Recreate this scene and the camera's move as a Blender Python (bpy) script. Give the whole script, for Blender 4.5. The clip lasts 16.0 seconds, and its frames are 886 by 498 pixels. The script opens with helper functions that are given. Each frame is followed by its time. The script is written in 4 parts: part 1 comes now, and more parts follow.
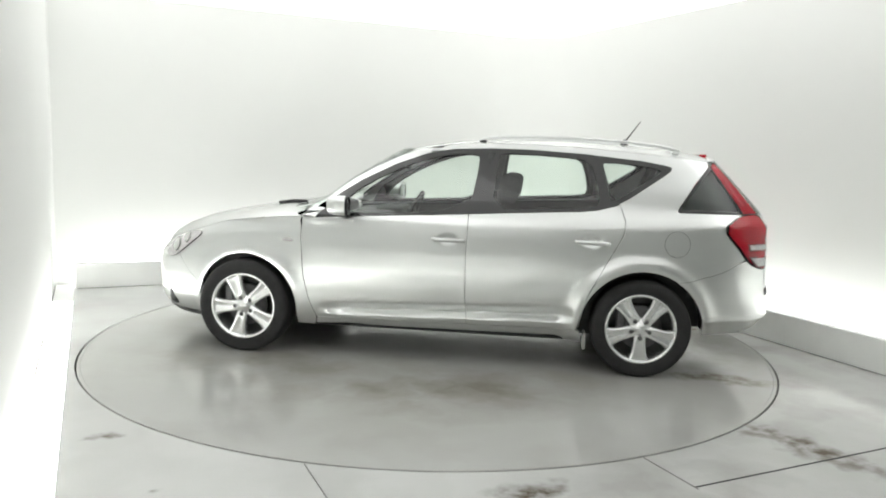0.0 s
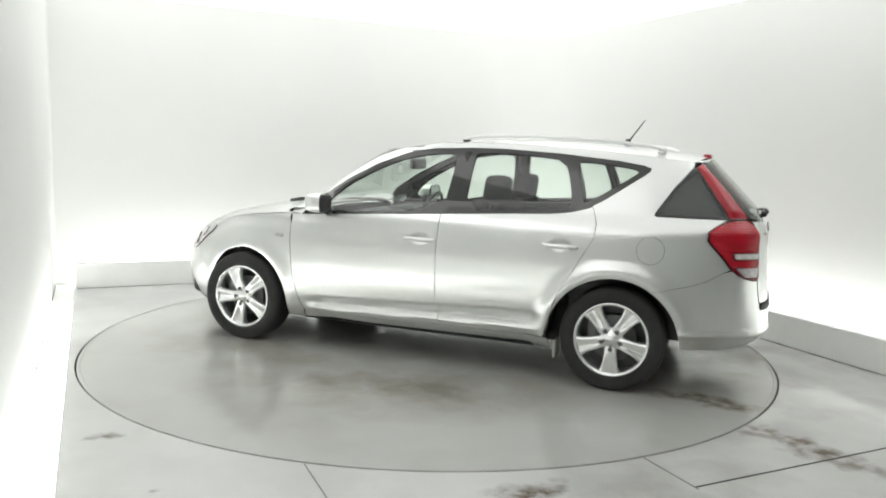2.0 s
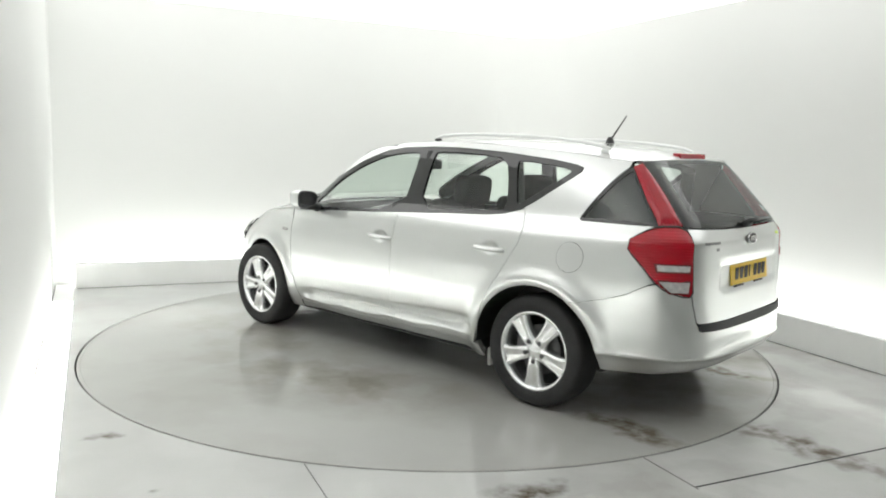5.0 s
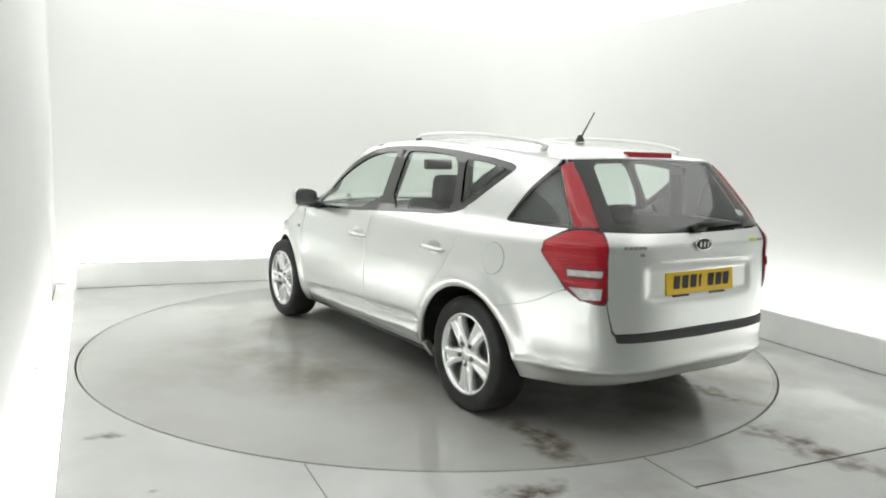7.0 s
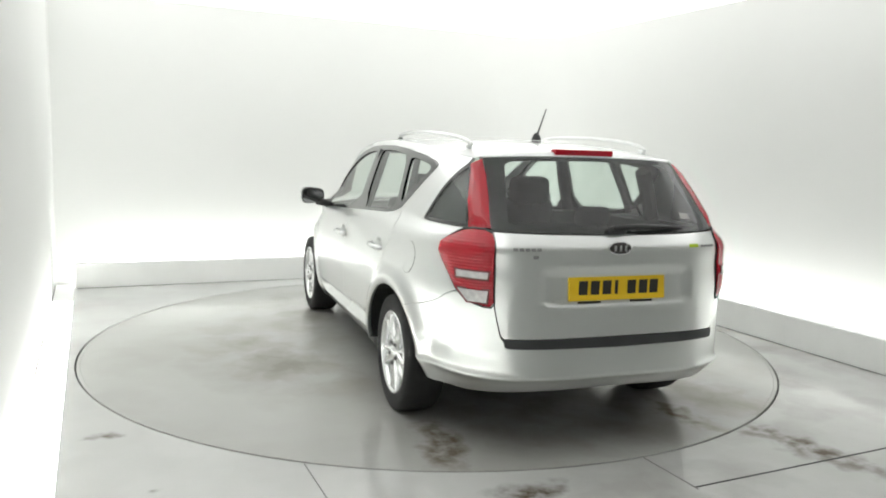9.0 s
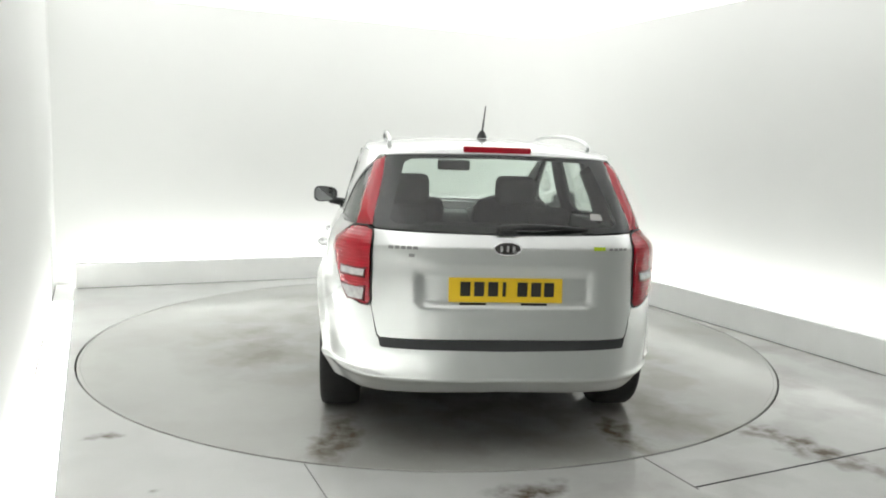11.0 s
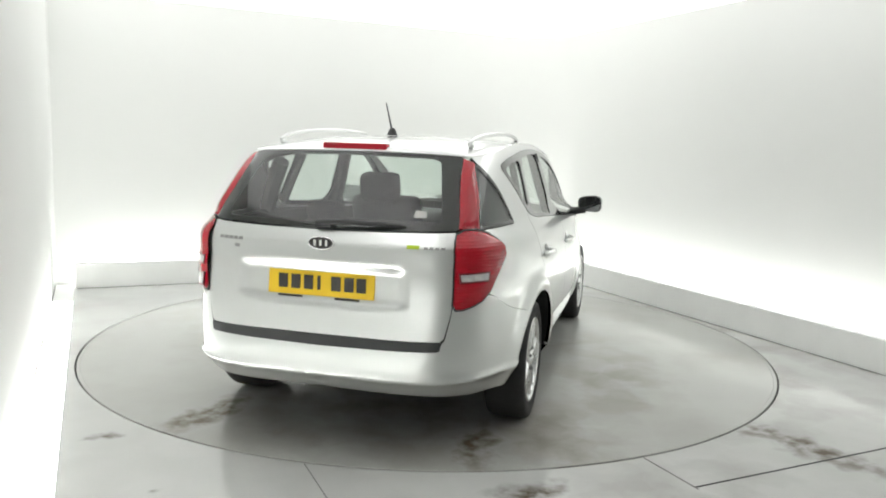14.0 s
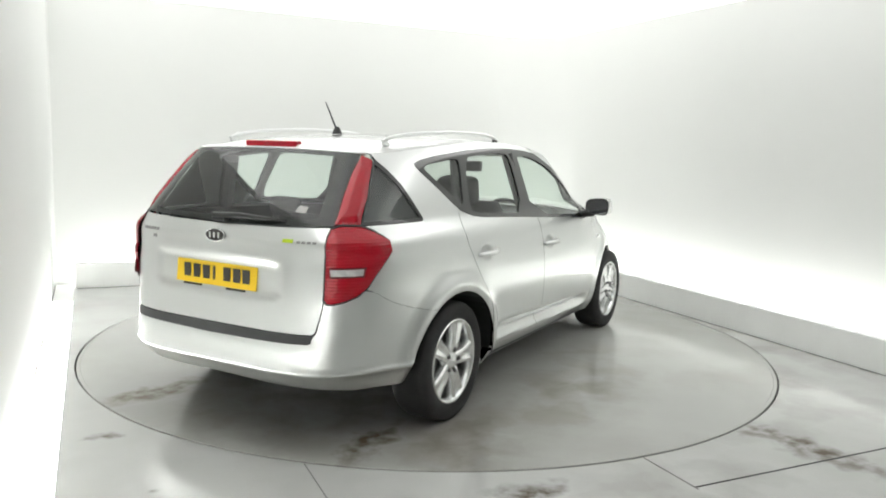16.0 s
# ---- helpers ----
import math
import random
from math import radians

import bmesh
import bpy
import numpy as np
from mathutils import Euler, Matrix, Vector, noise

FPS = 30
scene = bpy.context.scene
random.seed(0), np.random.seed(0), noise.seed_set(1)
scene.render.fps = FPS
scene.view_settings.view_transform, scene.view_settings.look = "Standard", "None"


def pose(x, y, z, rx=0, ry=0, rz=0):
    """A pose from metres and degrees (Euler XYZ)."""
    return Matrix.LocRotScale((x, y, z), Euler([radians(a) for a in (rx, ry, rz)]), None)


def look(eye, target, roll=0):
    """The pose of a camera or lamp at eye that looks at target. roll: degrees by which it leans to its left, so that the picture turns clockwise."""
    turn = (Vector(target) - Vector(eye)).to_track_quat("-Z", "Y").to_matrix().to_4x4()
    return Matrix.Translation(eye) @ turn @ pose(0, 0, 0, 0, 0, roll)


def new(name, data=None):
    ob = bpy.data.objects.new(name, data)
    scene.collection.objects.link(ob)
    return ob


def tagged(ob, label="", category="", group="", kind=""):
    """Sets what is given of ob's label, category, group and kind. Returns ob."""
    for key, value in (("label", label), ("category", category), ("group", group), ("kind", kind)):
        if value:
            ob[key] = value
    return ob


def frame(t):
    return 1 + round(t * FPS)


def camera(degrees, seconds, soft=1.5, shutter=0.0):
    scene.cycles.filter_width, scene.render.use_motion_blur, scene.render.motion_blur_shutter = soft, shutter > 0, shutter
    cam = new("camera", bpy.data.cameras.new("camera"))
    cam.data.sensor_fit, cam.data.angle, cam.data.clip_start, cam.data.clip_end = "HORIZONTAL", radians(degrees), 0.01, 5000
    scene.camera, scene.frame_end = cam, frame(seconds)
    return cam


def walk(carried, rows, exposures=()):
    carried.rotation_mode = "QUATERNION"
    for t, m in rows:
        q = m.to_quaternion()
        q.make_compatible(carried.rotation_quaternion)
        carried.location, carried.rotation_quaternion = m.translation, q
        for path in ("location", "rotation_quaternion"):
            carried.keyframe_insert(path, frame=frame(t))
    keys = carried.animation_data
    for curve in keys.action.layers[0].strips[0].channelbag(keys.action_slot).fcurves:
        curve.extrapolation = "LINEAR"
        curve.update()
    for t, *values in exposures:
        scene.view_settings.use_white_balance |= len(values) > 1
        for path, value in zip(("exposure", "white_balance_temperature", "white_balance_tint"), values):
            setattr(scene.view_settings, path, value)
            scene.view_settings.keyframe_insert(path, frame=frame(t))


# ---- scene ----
EXPO = 0.18                                       # stops
PANEL, MIDDLE = 1.2, 0.50                        # glow of the ceiling's edge and of its middle
STRIP, TROUGH = 8.6, 14.0                         # glow of the strips behind the kerbs, and of the one sunk beside the floor
# dirt on the floor and on the platform: x, y, length, width, angle, strength
FLOOR_SPOTS = [(0.9, -2.6, 0.75, 0.19, 101, 1.0), (-0.65, -2.55, 0.2, 0.13, 10, 1.2), (-2.28, -1.275, 0.09, 0.06, 0, 1.0), (-2.1, -2.03, 0.03, 0.03, 0, 0.6), (1.4, -2.0, 1.5, 0.9, 20, 0.5), (0.0, -2.8, 1.2, 0.7, 0, 0.4), (2.3, -0.2, 0.32, 2.4, 0, 0.55), (1.9, 1.9, 0.7, 0.5, 40, 0.45)]
DISC_SPOTS = [(-2.0, 0.61, 0.48, 0.16, -8, 1.1), (-1.95, -0.82, 0.44, 0.15, 5, 1.1), (-0.3, 1.2, 1.3, 0.6, 20, 0.75), (0.8, 0.9, 1.3, 0.6, 0, 0.6), (-1.5, -0.2, 1.3, 1.3, 0, 0.7), (-1.7, -1.2, 0.9, 0.6, 40, 0.75), (-0.5, -1.3, 1.3, 0.5, 10, 0.7)]
# A silver estate car turns on a round platform in a white photo booth. World origin: the platform's axis.
TURN0, RATE = 171.85, -6.996          # heading of the car at the start, degrees, and degrees a second
EYE = (0.0, -5.6476, 1.4224)
cam = camera(60.41, 16.0, soft=1.9)
VIEW = look(EYE, (0.06746, -0.69108, 0.76778), 1.784)
walk(cam, [(0.0, VIEW), (16.0, VIEW)], exposures=[(0.0, EXPO), (16.0, EXPO)])

# ---- light: dim white surround; the booth's own light panels do the work ----
world = bpy.data.worlds.new("surround")
world.use_nodes = True
world.node_tree.nodes["Background"].inputs[0].default_value = (0.8, 0.85, 0.82, 1)
world.node_tree.nodes["Background"].inputs[1].default_value = 0.05
scene.world = world


# ---- materials ----
def material(name, base, rough=0.5, metal=0.0, coat=0.0, spec=0.5, mottle=0.0, scale=8.0, grain=0.0, grain_scale=300.0, bump=0.0, emit=None, power=0.0):
    """A principled material with stains (mottle), grain and fine relief, in object space."""
    m = bpy.data.materials.new(name)
    m.use_nodes = True
    nt = m.node_tree
    b = nt.nodes["Principled BSDF"]
    b.inputs["Base Color"].default_value = (*base, 1)
    b.inputs["Roughness"].default_value = rough
    b.inputs["Metallic"].default_value = metal
    b.inputs["Coat Weight"].default_value = coat
    b.inputs["Coat Roughness"].default_value = 0.04
    b.inputs["Specular IOR Level"].default_value = spec
    if emit:
        b.inputs["Emission Color"].default_value = (*emit, 1)
        b.inputs["Emission Strength"].default_value = power
    if mottle or grain or bump:
        co = nt.nodes.new("ShaderNodeTexCoord")
        big = nt.nodes.new("ShaderNodeTexNoise")
        big.inputs["Scale"].default_value, big.inputs["Detail"].default_value = scale, 6
        fine = nt.nodes.new("ShaderNodeTexNoise")
        fine.inputs["Scale"].default_value, fine.inputs["Detail"].default_value = grain_scale, 2
        for n in (big, fine):
            nt.links.new(co.outputs["Object"], n.inputs["Vector"])
        r1 = nt.nodes.new("ShaderNodeMapRange")
        r1.inputs[1].default_value, r1.inputs[2].default_value = 0.3, 0.7
        r1.inputs[3].default_value, r1.inputs[4].default_value = 1 - mottle, 1 + mottle
        r2 = nt.nodes.new("ShaderNodeMapRange")
        r2.inputs[1].default_value, r2.inputs[2].default_value = 0.3, 0.7
        r2.inputs[3].default_value, r2.inputs[4].default_value = 1 - grain, 1 + grain
        nt.links.new(big.outputs[0], r1.inputs[0])
        nt.links.new(fine.outputs[0], r2.inputs[0])
        mul = nt.nodes.new("ShaderNodeMath")
        mul.operation = "MULTIPLY"
        nt.links.new(r1.outputs[0], mul.inputs[0])
        nt.links.new(r2.outputs[0], mul.inputs[1])
        sc = nt.nodes.new("ShaderNodeVectorMath")
        sc.operation = "SCALE"
        sc.inputs[0].default_value = base
        nt.links.new(mul.outputs[0], sc.inputs[3])
        nt.links.new(sc.outputs[0], b.inputs["Base Color"])
        if bump:
            bp = nt.nodes.new("ShaderNodeBump")
            bp.inputs["Strength"].default_value, bp.inputs["Distance"].default_value = bump, 0.002
            nt.links.new(fine.outputs[0], bp.inputs["Height"])
            nt.links.new(bp.outputs[0], b.inputs["Normal"])
    return m


def glass_material(name, tint, gloss=1.0):
    """Thin window glass: tinted see-through with a Fresnel gloss."""
    m = bpy.data.materials.new(name)
    m.use_nodes = True
    nt = m.node_tree
    nt.nodes.remove(nt.nodes["Principled BSDF"])
    out = nt.nodes["Material Output"]
    tr = nt.nodes.new("ShaderNodeBsdfTransparent")
    tr.inputs[0].default_value = (*tint, 1)
    gl = nt.nodes.new("ShaderNodeBsdfGlossy")
    gl.inputs["Roughness"].default_value = 0.01
    fr = nt.nodes.new("ShaderNodeLayerWeight")
    fr.inputs[0].default_value = 0.5
    p5 = nt.nodes.new("ShaderNodeMath")
    p5.operation = "POWER"
    p5.inputs[1].default_value = 4.0
    k = nt.nodes.new("ShaderNodeMath")
    k.operation = "MULTIPLY_ADD"
    k.inputs[1].default_value, k.inputs[2].default_value = 0.85 * gloss, 0.07 * gloss
    nt.links.new(fr.outputs["Facing"], p5.inputs[0])
    mix = nt.nodes.new("ShaderNodeMixShader")
    nt.links.new(p5.outputs[0], k.inputs[0])
    nt.links.new(k.outputs[0], mix.inputs[0])
    nt.links.new(tr.outputs[0], mix.inputs[1])
    nt.links.new(gl.outputs[0], mix.inputs[2])
    nt.links.new(mix.outputs[0], out.inputs[0])
    return m


def floor_material(name, base, dirt, spots):
    """Worn grey floor paint: stains, grain, dirty patches (x, y, length, width, angle, strength) in object space."""
    m = bpy.data.materials.new(name)
    m.use_nodes = True
    nt = m.node_tree
    b = nt.nodes["Principled BSDF"]
    co = nt.nodes.new("ShaderNodeTexCoord")

    def noise_at(scale, detail, lo, hi, a, c, vec=None):
        n = nt.nodes.new("ShaderNodeTexNoise")
        n.inputs["Scale"].default_value, n.inputs["Detail"].default_value = scale, detail
        nt.links.new(vec or co.outputs["Object"], n.inputs["Vector"])
        r = nt.nodes.new("ShaderNodeMapRange")
        for i, v in enumerate((lo, hi, a, c)):
            r.inputs[i + 1].default_value = v
        nt.links.new(n.outputs[0], r.inputs[0])
        return r.outputs[0]

    def op(kind, a, c):
        n = nt.nodes.new("ShaderNodeMath")
        n.operation = kind
        n.use_clamp = kind in ("ADD", "MAXIMUM")
        for i, v in enumerate((a, c)):
            if isinstance(v, (int, float)):
                n.inputs[i].default_value = v
            else:
                nt.links.new(v, n.inputs[i])
        return n.outputs[0]

    # the patches' outlines are frayed by bending the space they lie in
    warp = nt.nodes.new("ShaderNodeTexNoise")
    warp.inputs["Scale"].default_value, warp.inputs["Detail"].default_value = 5.0, 6
    nt.links.new(co.outputs["Object"], warp.inputs["Vector"])
    bend = nt.nodes.new("ShaderNodeVectorMath")
    bend.operation = "MULTIPLY_ADD"
    bend.inputs[1].default_value, bend.inputs[2].default_value = (0.3, 0.3, 0), (-0.15, -0.15, 0)
    nt.links.new(warp.outputs["Color"], bend.inputs[0])
    bent = nt.nodes.new("ShaderNodeVectorMath")
    nt.links.new(co.outputs["Object"], bent.inputs[0])
    nt.links.new(bend.outputs[0], bent.inputs[1])
    amount = noise_at(0.9, 3, 0.42, 0.75, 0.0, DIRTY, bent.outputs[0])
    ragged = noise_at(12.0, 7, 0.37, 0.61, 0.38, 1.0)
    cloudy = noise_at(2.2, 6, 0.38, 0.64, 0.25, 1.0, bent.outputs[0])
    for x, y, length, width, angle, strength in spots:
        mp = nt.nodes.new("ShaderNodeMapping")
        mp.vector_type = "TEXTURE"
        mp.inputs["Location"].default_value = (x, y, 0)
        mp.inputs["Rotation"].default_value = (0, 0, radians(angle))
        mp.inputs["Scale"].default_value = (length, width, 1000)
        nt.links.new(bent.outputs[0], mp.inputs[0])
        ln = nt.nodes.new("ShaderNodeVectorMath")
        ln.operation = "LENGTH"
        nt.links.new(mp.outputs[0], ln.inputs[0])
        r = nt.nodes.new("ShaderNodeMapRange")
        for i, v in enumerate((0.15, 1.1, strength, 0.0)):
            r.inputs[i + 1].default_value = v
        nt.links.new(ln.outputs["Value"], r.inputs[0])
        amount = op("MAXIMUM", amount, op("MULTIPLY", r.outputs[0], ragged if width < 0.2 else cloudy))
    mix = nt.nodes.new("ShaderNodeMix")
    mix.data_type = "RGBA"
    mix.inputs[6].default_value, mix.inputs[7].default_value = (*base, 1), (*dirt, 1)
    nt.links.new(amount, mix.inputs[0])
    tone = op("MULTIPLY", noise_at(1.2, 3, 0.3, 0.7, 0.97, 1.03), noise_at(160, 3, 0.3, 0.7, 0.97, 1.03))
    sc = nt.nodes.new("ShaderNodeVectorMath")
    sc.operation = "SCALE"
    nt.links.new(mix.outputs[2], sc.inputs[0])
    nt.links.new(tone, sc.inputs[3])
    nt.links.new(sc.outputs[0], b.inputs["Base Color"])
    nt.links.new(op("ADD", noise_at(2.0, 2, 0.35, 0.65, 0.11, 0.18), op("MULTIPLY", amount, 0.05)), b.inputs["Roughness"])
    nt.links.new(op("SUBTRACT", 0.5, op("MULTIPLY", amount, 0.4)), b.inputs["Specular IOR Level"])
    bp = nt.nodes.new("ShaderNodeBump")
    bp.inputs["Strength"].default_value, bp.inputs["Distance"].default_value = 0.06, 0.002
    nt.links.new(noise_at(45, 4, 0.0, 1.0, 0.0, 1.0), bp.inputs["Height"])
    nt.links.new(bp.outputs[0], b.inputs["Normal"])
    return m


DIRTY = 0.3
WALL = material("white_wall_paint", (0.64, 0.65, 0.63), 0.85, mottle=0.015, scale=0.7, grain=0.01, bump=0.05)
# grey stands in for the dimmer light at the unseen camera's end
DIM = material("dim_end_wall", (0.4, 0.41, 0.4), 0.8, mottle=0.05, scale=0.7)
KERB = material("white_kerb_paint", (0.86, 0.87, 0.85), 0.4, mottle=0.02, scale=5, grain=0.02, bump=0.1)
LIGHT = material("light_diffuser", (0.8, 0.8, 0.8), 0.6, emit=(1.0, 1.0, 0.985), power=PANEL)
HUNG = material("ceiling_diffuser", (0.8, 0.8, 0.8), 0.6, emit=(1.0, 1.0, 0.98), power=MIDDLE)
TUBE = material("light_strip_diffuser", (0.8, 0.8, 0.8), 0.6, emit=(1.0, 1.0, 0.985), power=STRIP)
SUNK = material("sunk_strip_diffuser", (0.8, 0.8, 0.8), 0.6, emit=(1.0, 1.0, 0.985), power=TROUGH)
GAP = material("dark_gap", (0.02, 0.02, 0.02), 0.8)
FLOOR = floor_material("grey_floor_paint", (0.55, 0.56, 0.545), (0.115, 0.095, 0.07), FLOOR_SPOTS)
DISC = floor_material("turntable_paint", (0.43, 0.435, 0.415), (0.13, 0.104, 0.074), DISC_SPOTS)
PAINT = material("silver_metallic_paint", (0.72, 0.735, 0.725), 0.31, metal=0.88, coat=1.0, grain=0.02, grain_scale=900, bump=0.02)
TRIM = material("black_trim", (0.015, 0.016, 0.016), 0.35, mottle=0.1, bump=0.05)
GLOSSY = material("gloss_black_trim", (0.012, 0.013, 0.013), 0.08, coat=0.6, mottle=0.1)
FRIT = material("black_glass_edge", (0.008, 0.008, 0.008), 0.6, spec=0.08)
PLASTIC = material("dark_grey_plastic", (0.035, 0.036, 0.037), 0.55, mottle=0.1, bump=0.2)
RUBBER = material("tyre_rubber", (0.018, 0.018, 0.018), 0.75, mottle=0.2, scale=20, bump=0.3)
ALLOY = material("silver_alloy", (0.78, 0.79, 0.79), 0.26, metal=0.85, coat=0.4, grain=0.02)
STEEL = material("dull_brake_steel", (0.12, 0.12, 0.12), 0.5, metal=0.9, mottle=0.2)
DARKMIRROR = material("mirror_glass", (0.45, 0.46, 0.47), 0.04, metal=1.0)
SEAL = material("grey_joint_seal", (0.16, 0.16, 0.15), 0.7, mottle=0.2)
CHROME = material("chrome", (0.85, 0.85, 0.85), 0.08, metal=1.0)
RED = material("red_lamp_lens", (0.37, 0.003, 0.014), 0.1, coat=0.4, spec=0.4)
BADGE = material("grey_badge_letters", (0.30, 0.30, 0.30), 0.4, metal=0.5)


def ribs(m, per_metre, depth):
    """Level ribs moulded into a lens."""
    nt = m.node_tree
    co = nt.nodes.new("ShaderNodeTexCoord")
    wv = nt.nodes.new("ShaderNodeTexWave")
    wv.bands_direction = "Z"
    wv.inputs["Scale"].default_value = per_metre / 3.18
    bp = nt.nodes.new("ShaderNodeBump")
    bp.inputs["Strength"].default_value, bp.inputs["Distance"].default_value = 0.7, depth
    nt.links.new(co.outputs["Object"], wv.inputs["Vector"])
    nt.links.new(wv.outputs["Fac"], bp.inputs["Height"])
    nt.links.new(bp.outputs[0], nt.nodes["Principled BSDF"].inputs["Normal"])


RIBBED = material("ribbed_red_lens", (0.38, 0.003, 0.014), 0.12, coat=0.35, spec=0.35)
ribs(RIBBED, 70, 0.0012)
DEEPRED = material("dark_red_frame", (0.12, 0.002, 0.006), 0.3)
CLEAR = material("clear_lamp_lens", (0.62, 0.6, 0.6), 0.12, metal=0.3, coat=1.0, mottle=0.2, scale=40)
CLOTH = material("dark_seat_cloth", (0.028, 0.029, 0.03), 0.9, mottle=0.15, grain=0.2, bump=0.4)
LINING = material("grey_headlining", (0.45, 0.45, 0.43), 0.9, mottle=0.04)
YELLOW = material("yellow_plate", (0.78, 0.52, 0.02), 0.35, mottle=0.03)
INK = material("black_ink", (0.02, 0.018, 0.015), 0.5)
LIME = material("lime_badge", (0.45, 0.6, 0.02), 0.3)
GLASS = glass_material("tinted_side_glass", (0.88, 0.94, 0.90))
DARKGLASS = glass_material("tinted_rear_glass", (0.80, 0.87, 0.83))


# ---- building helpers ----
def finish(name, bm, mat, parent=None, label="", smooth=False):
    me = bpy.data.meshes.new(name)
    bm.to_mesh(me)
    bm.free()
    if smooth:
        me.shade_smooth()
    me.materials.append(mat)
    ob = new(name, me)
    ob.parent = parent
    if label:
        ob["label"] = label
    return ob


def part(name, bm, mat, parent, label="", smooth=False):
    """One mesh object under a thing or under a part."""
    return finish(name, bm, mat, parent, label, smooth)


def box(bm, cx, cy, cz, sx, sy, sz, bevel=0.0, rot=None):
    """A bevelled block about a centre, optionally turned by a matrix."""
    tmp = bmesh.new()
    bmesh.ops.create_cube(tmp, size=1.0)
    bmesh.ops.scale(tmp, vec=(sx, sy, sz), verts=tmp.verts)
    if bevel:
        bmesh.ops.bevel(tmp, geom=tmp.edges[:] + tmp.verts[:], offset=bevel, segments=3, profile=0.5, affect="EDGES")
    if rot:
        bmesh.ops.transform(tmp, matrix=rot, verts=tmp.verts)
    bmesh.ops.translate(tmp, vec=(cx, cy, cz), verts=tmp.verts)
    me = bpy.data.meshes.new("tmp")
    tmp.to_mesh(me)
    tmp.free()
    bm.from_mesh(me)
    bpy.data.meshes.remove(me)
    return bm


def tube(bm, pts, radius, sides=10, closed=False, flat=1.0):
    """A round bar along points (flat squeezes it upright)."""
    pts = [Vector(p) for p in pts]
    rings = []
    n = len(pts)
    for i, p in enumerate(pts):
        a = pts[(i - 1) % n] if (closed or i) else pts[i]
        b = pts[(i + 1) % n] if (closed or i < n - 1) else pts[i]
        d = (b - a).normalized()
        side = d.cross(Vector((0, 0, 1)))
        side = side.normalized() if side.length > 1e-4 else Vector((1, 0, 0))
        up = side.cross(d)
        r = radius[i] if isinstance(radius, (list, tuple)) else radius
        rings.append([bm.verts.new(p + side * (r * math.cos(2 * math.pi * k / sides)) + up * (r * flat * math.sin(2 * math.pi * k / sides))) for k in range(sides)])
    for i in range(n if closed else n - 1):
        a, b = rings[i], rings[(i + 1) % n]
        for k in range(sides):
            bm.faces.new((a[k], a[(k + 1) % sides], b[(k + 1) % sides], b[k]))
    if not closed:
        bm.faces.new(rings[0][::-1])
        bm.faces.new(rings[-1])
    bmesh.ops.recalc_face_normals(bm, faces=bm.faces)
    return bm


def lathe(bm, profile, sides=64, centre=(0, 0, 0)):
    """Turns a profile of (radius, y) round the y axis."""
    rings = []
    for r, y in profile:
        rings.append([bm.verts.new((centre[0] + r * math.cos(2 * math.pi * k / sides), centre[1] + y, centre[2] + r * math.sin(2 * math.pi * k / sides))) for k in range(sides)])
    for a, b in zip(rings, rings[1:]):
        for k in range(sides):
            bm.faces.new((a[k], a[(k + 1) % sides], b[(k + 1) % sides], b[k]))
    bmesh.ops.recalc_face_normals(bm, faces=bm.faces)
    return bm


# ---- the booth, in its own axes: turned 24.2 degrees ----
BOOTH = pose(0, 0, 0, 0, 0, 24.2)
X0, X1, Y0, Y1 = -2.65, 2.90, -6.4, 3.10          # faces of the walls
FX0, FX1, FY1 = -2.46, 2.505, 2.73                 # edges of the floor, faces of the kerbs
YS = -4.1                                         # the lights end here, before the camera's end
TOP = 2.76                                        # height of the light ceiling
RADIUS = 2.424


def outline(inset, corner):
    """The booth's plan, inset, with rounded back corners (the far right one wide)."""
    pts = [(X0 + inset, Y0 + inset), (X1 - inset, Y0 + inset)]
    for cx, cy, r, a0 in ((X1 - inset, Y1 - inset, corner, 0), (X0 + inset, Y1 - inset, 0.02, 90)):
        ox, oy = (cx - r, cy - r) if a0 == 0 else (cx + r, cy - r)
        for k in range(13):
            a = radians(a0 + 90 * k / 12)
            pts.append((ox + r * math.cos(a), oy + r * math.sin(a)))
    return pts


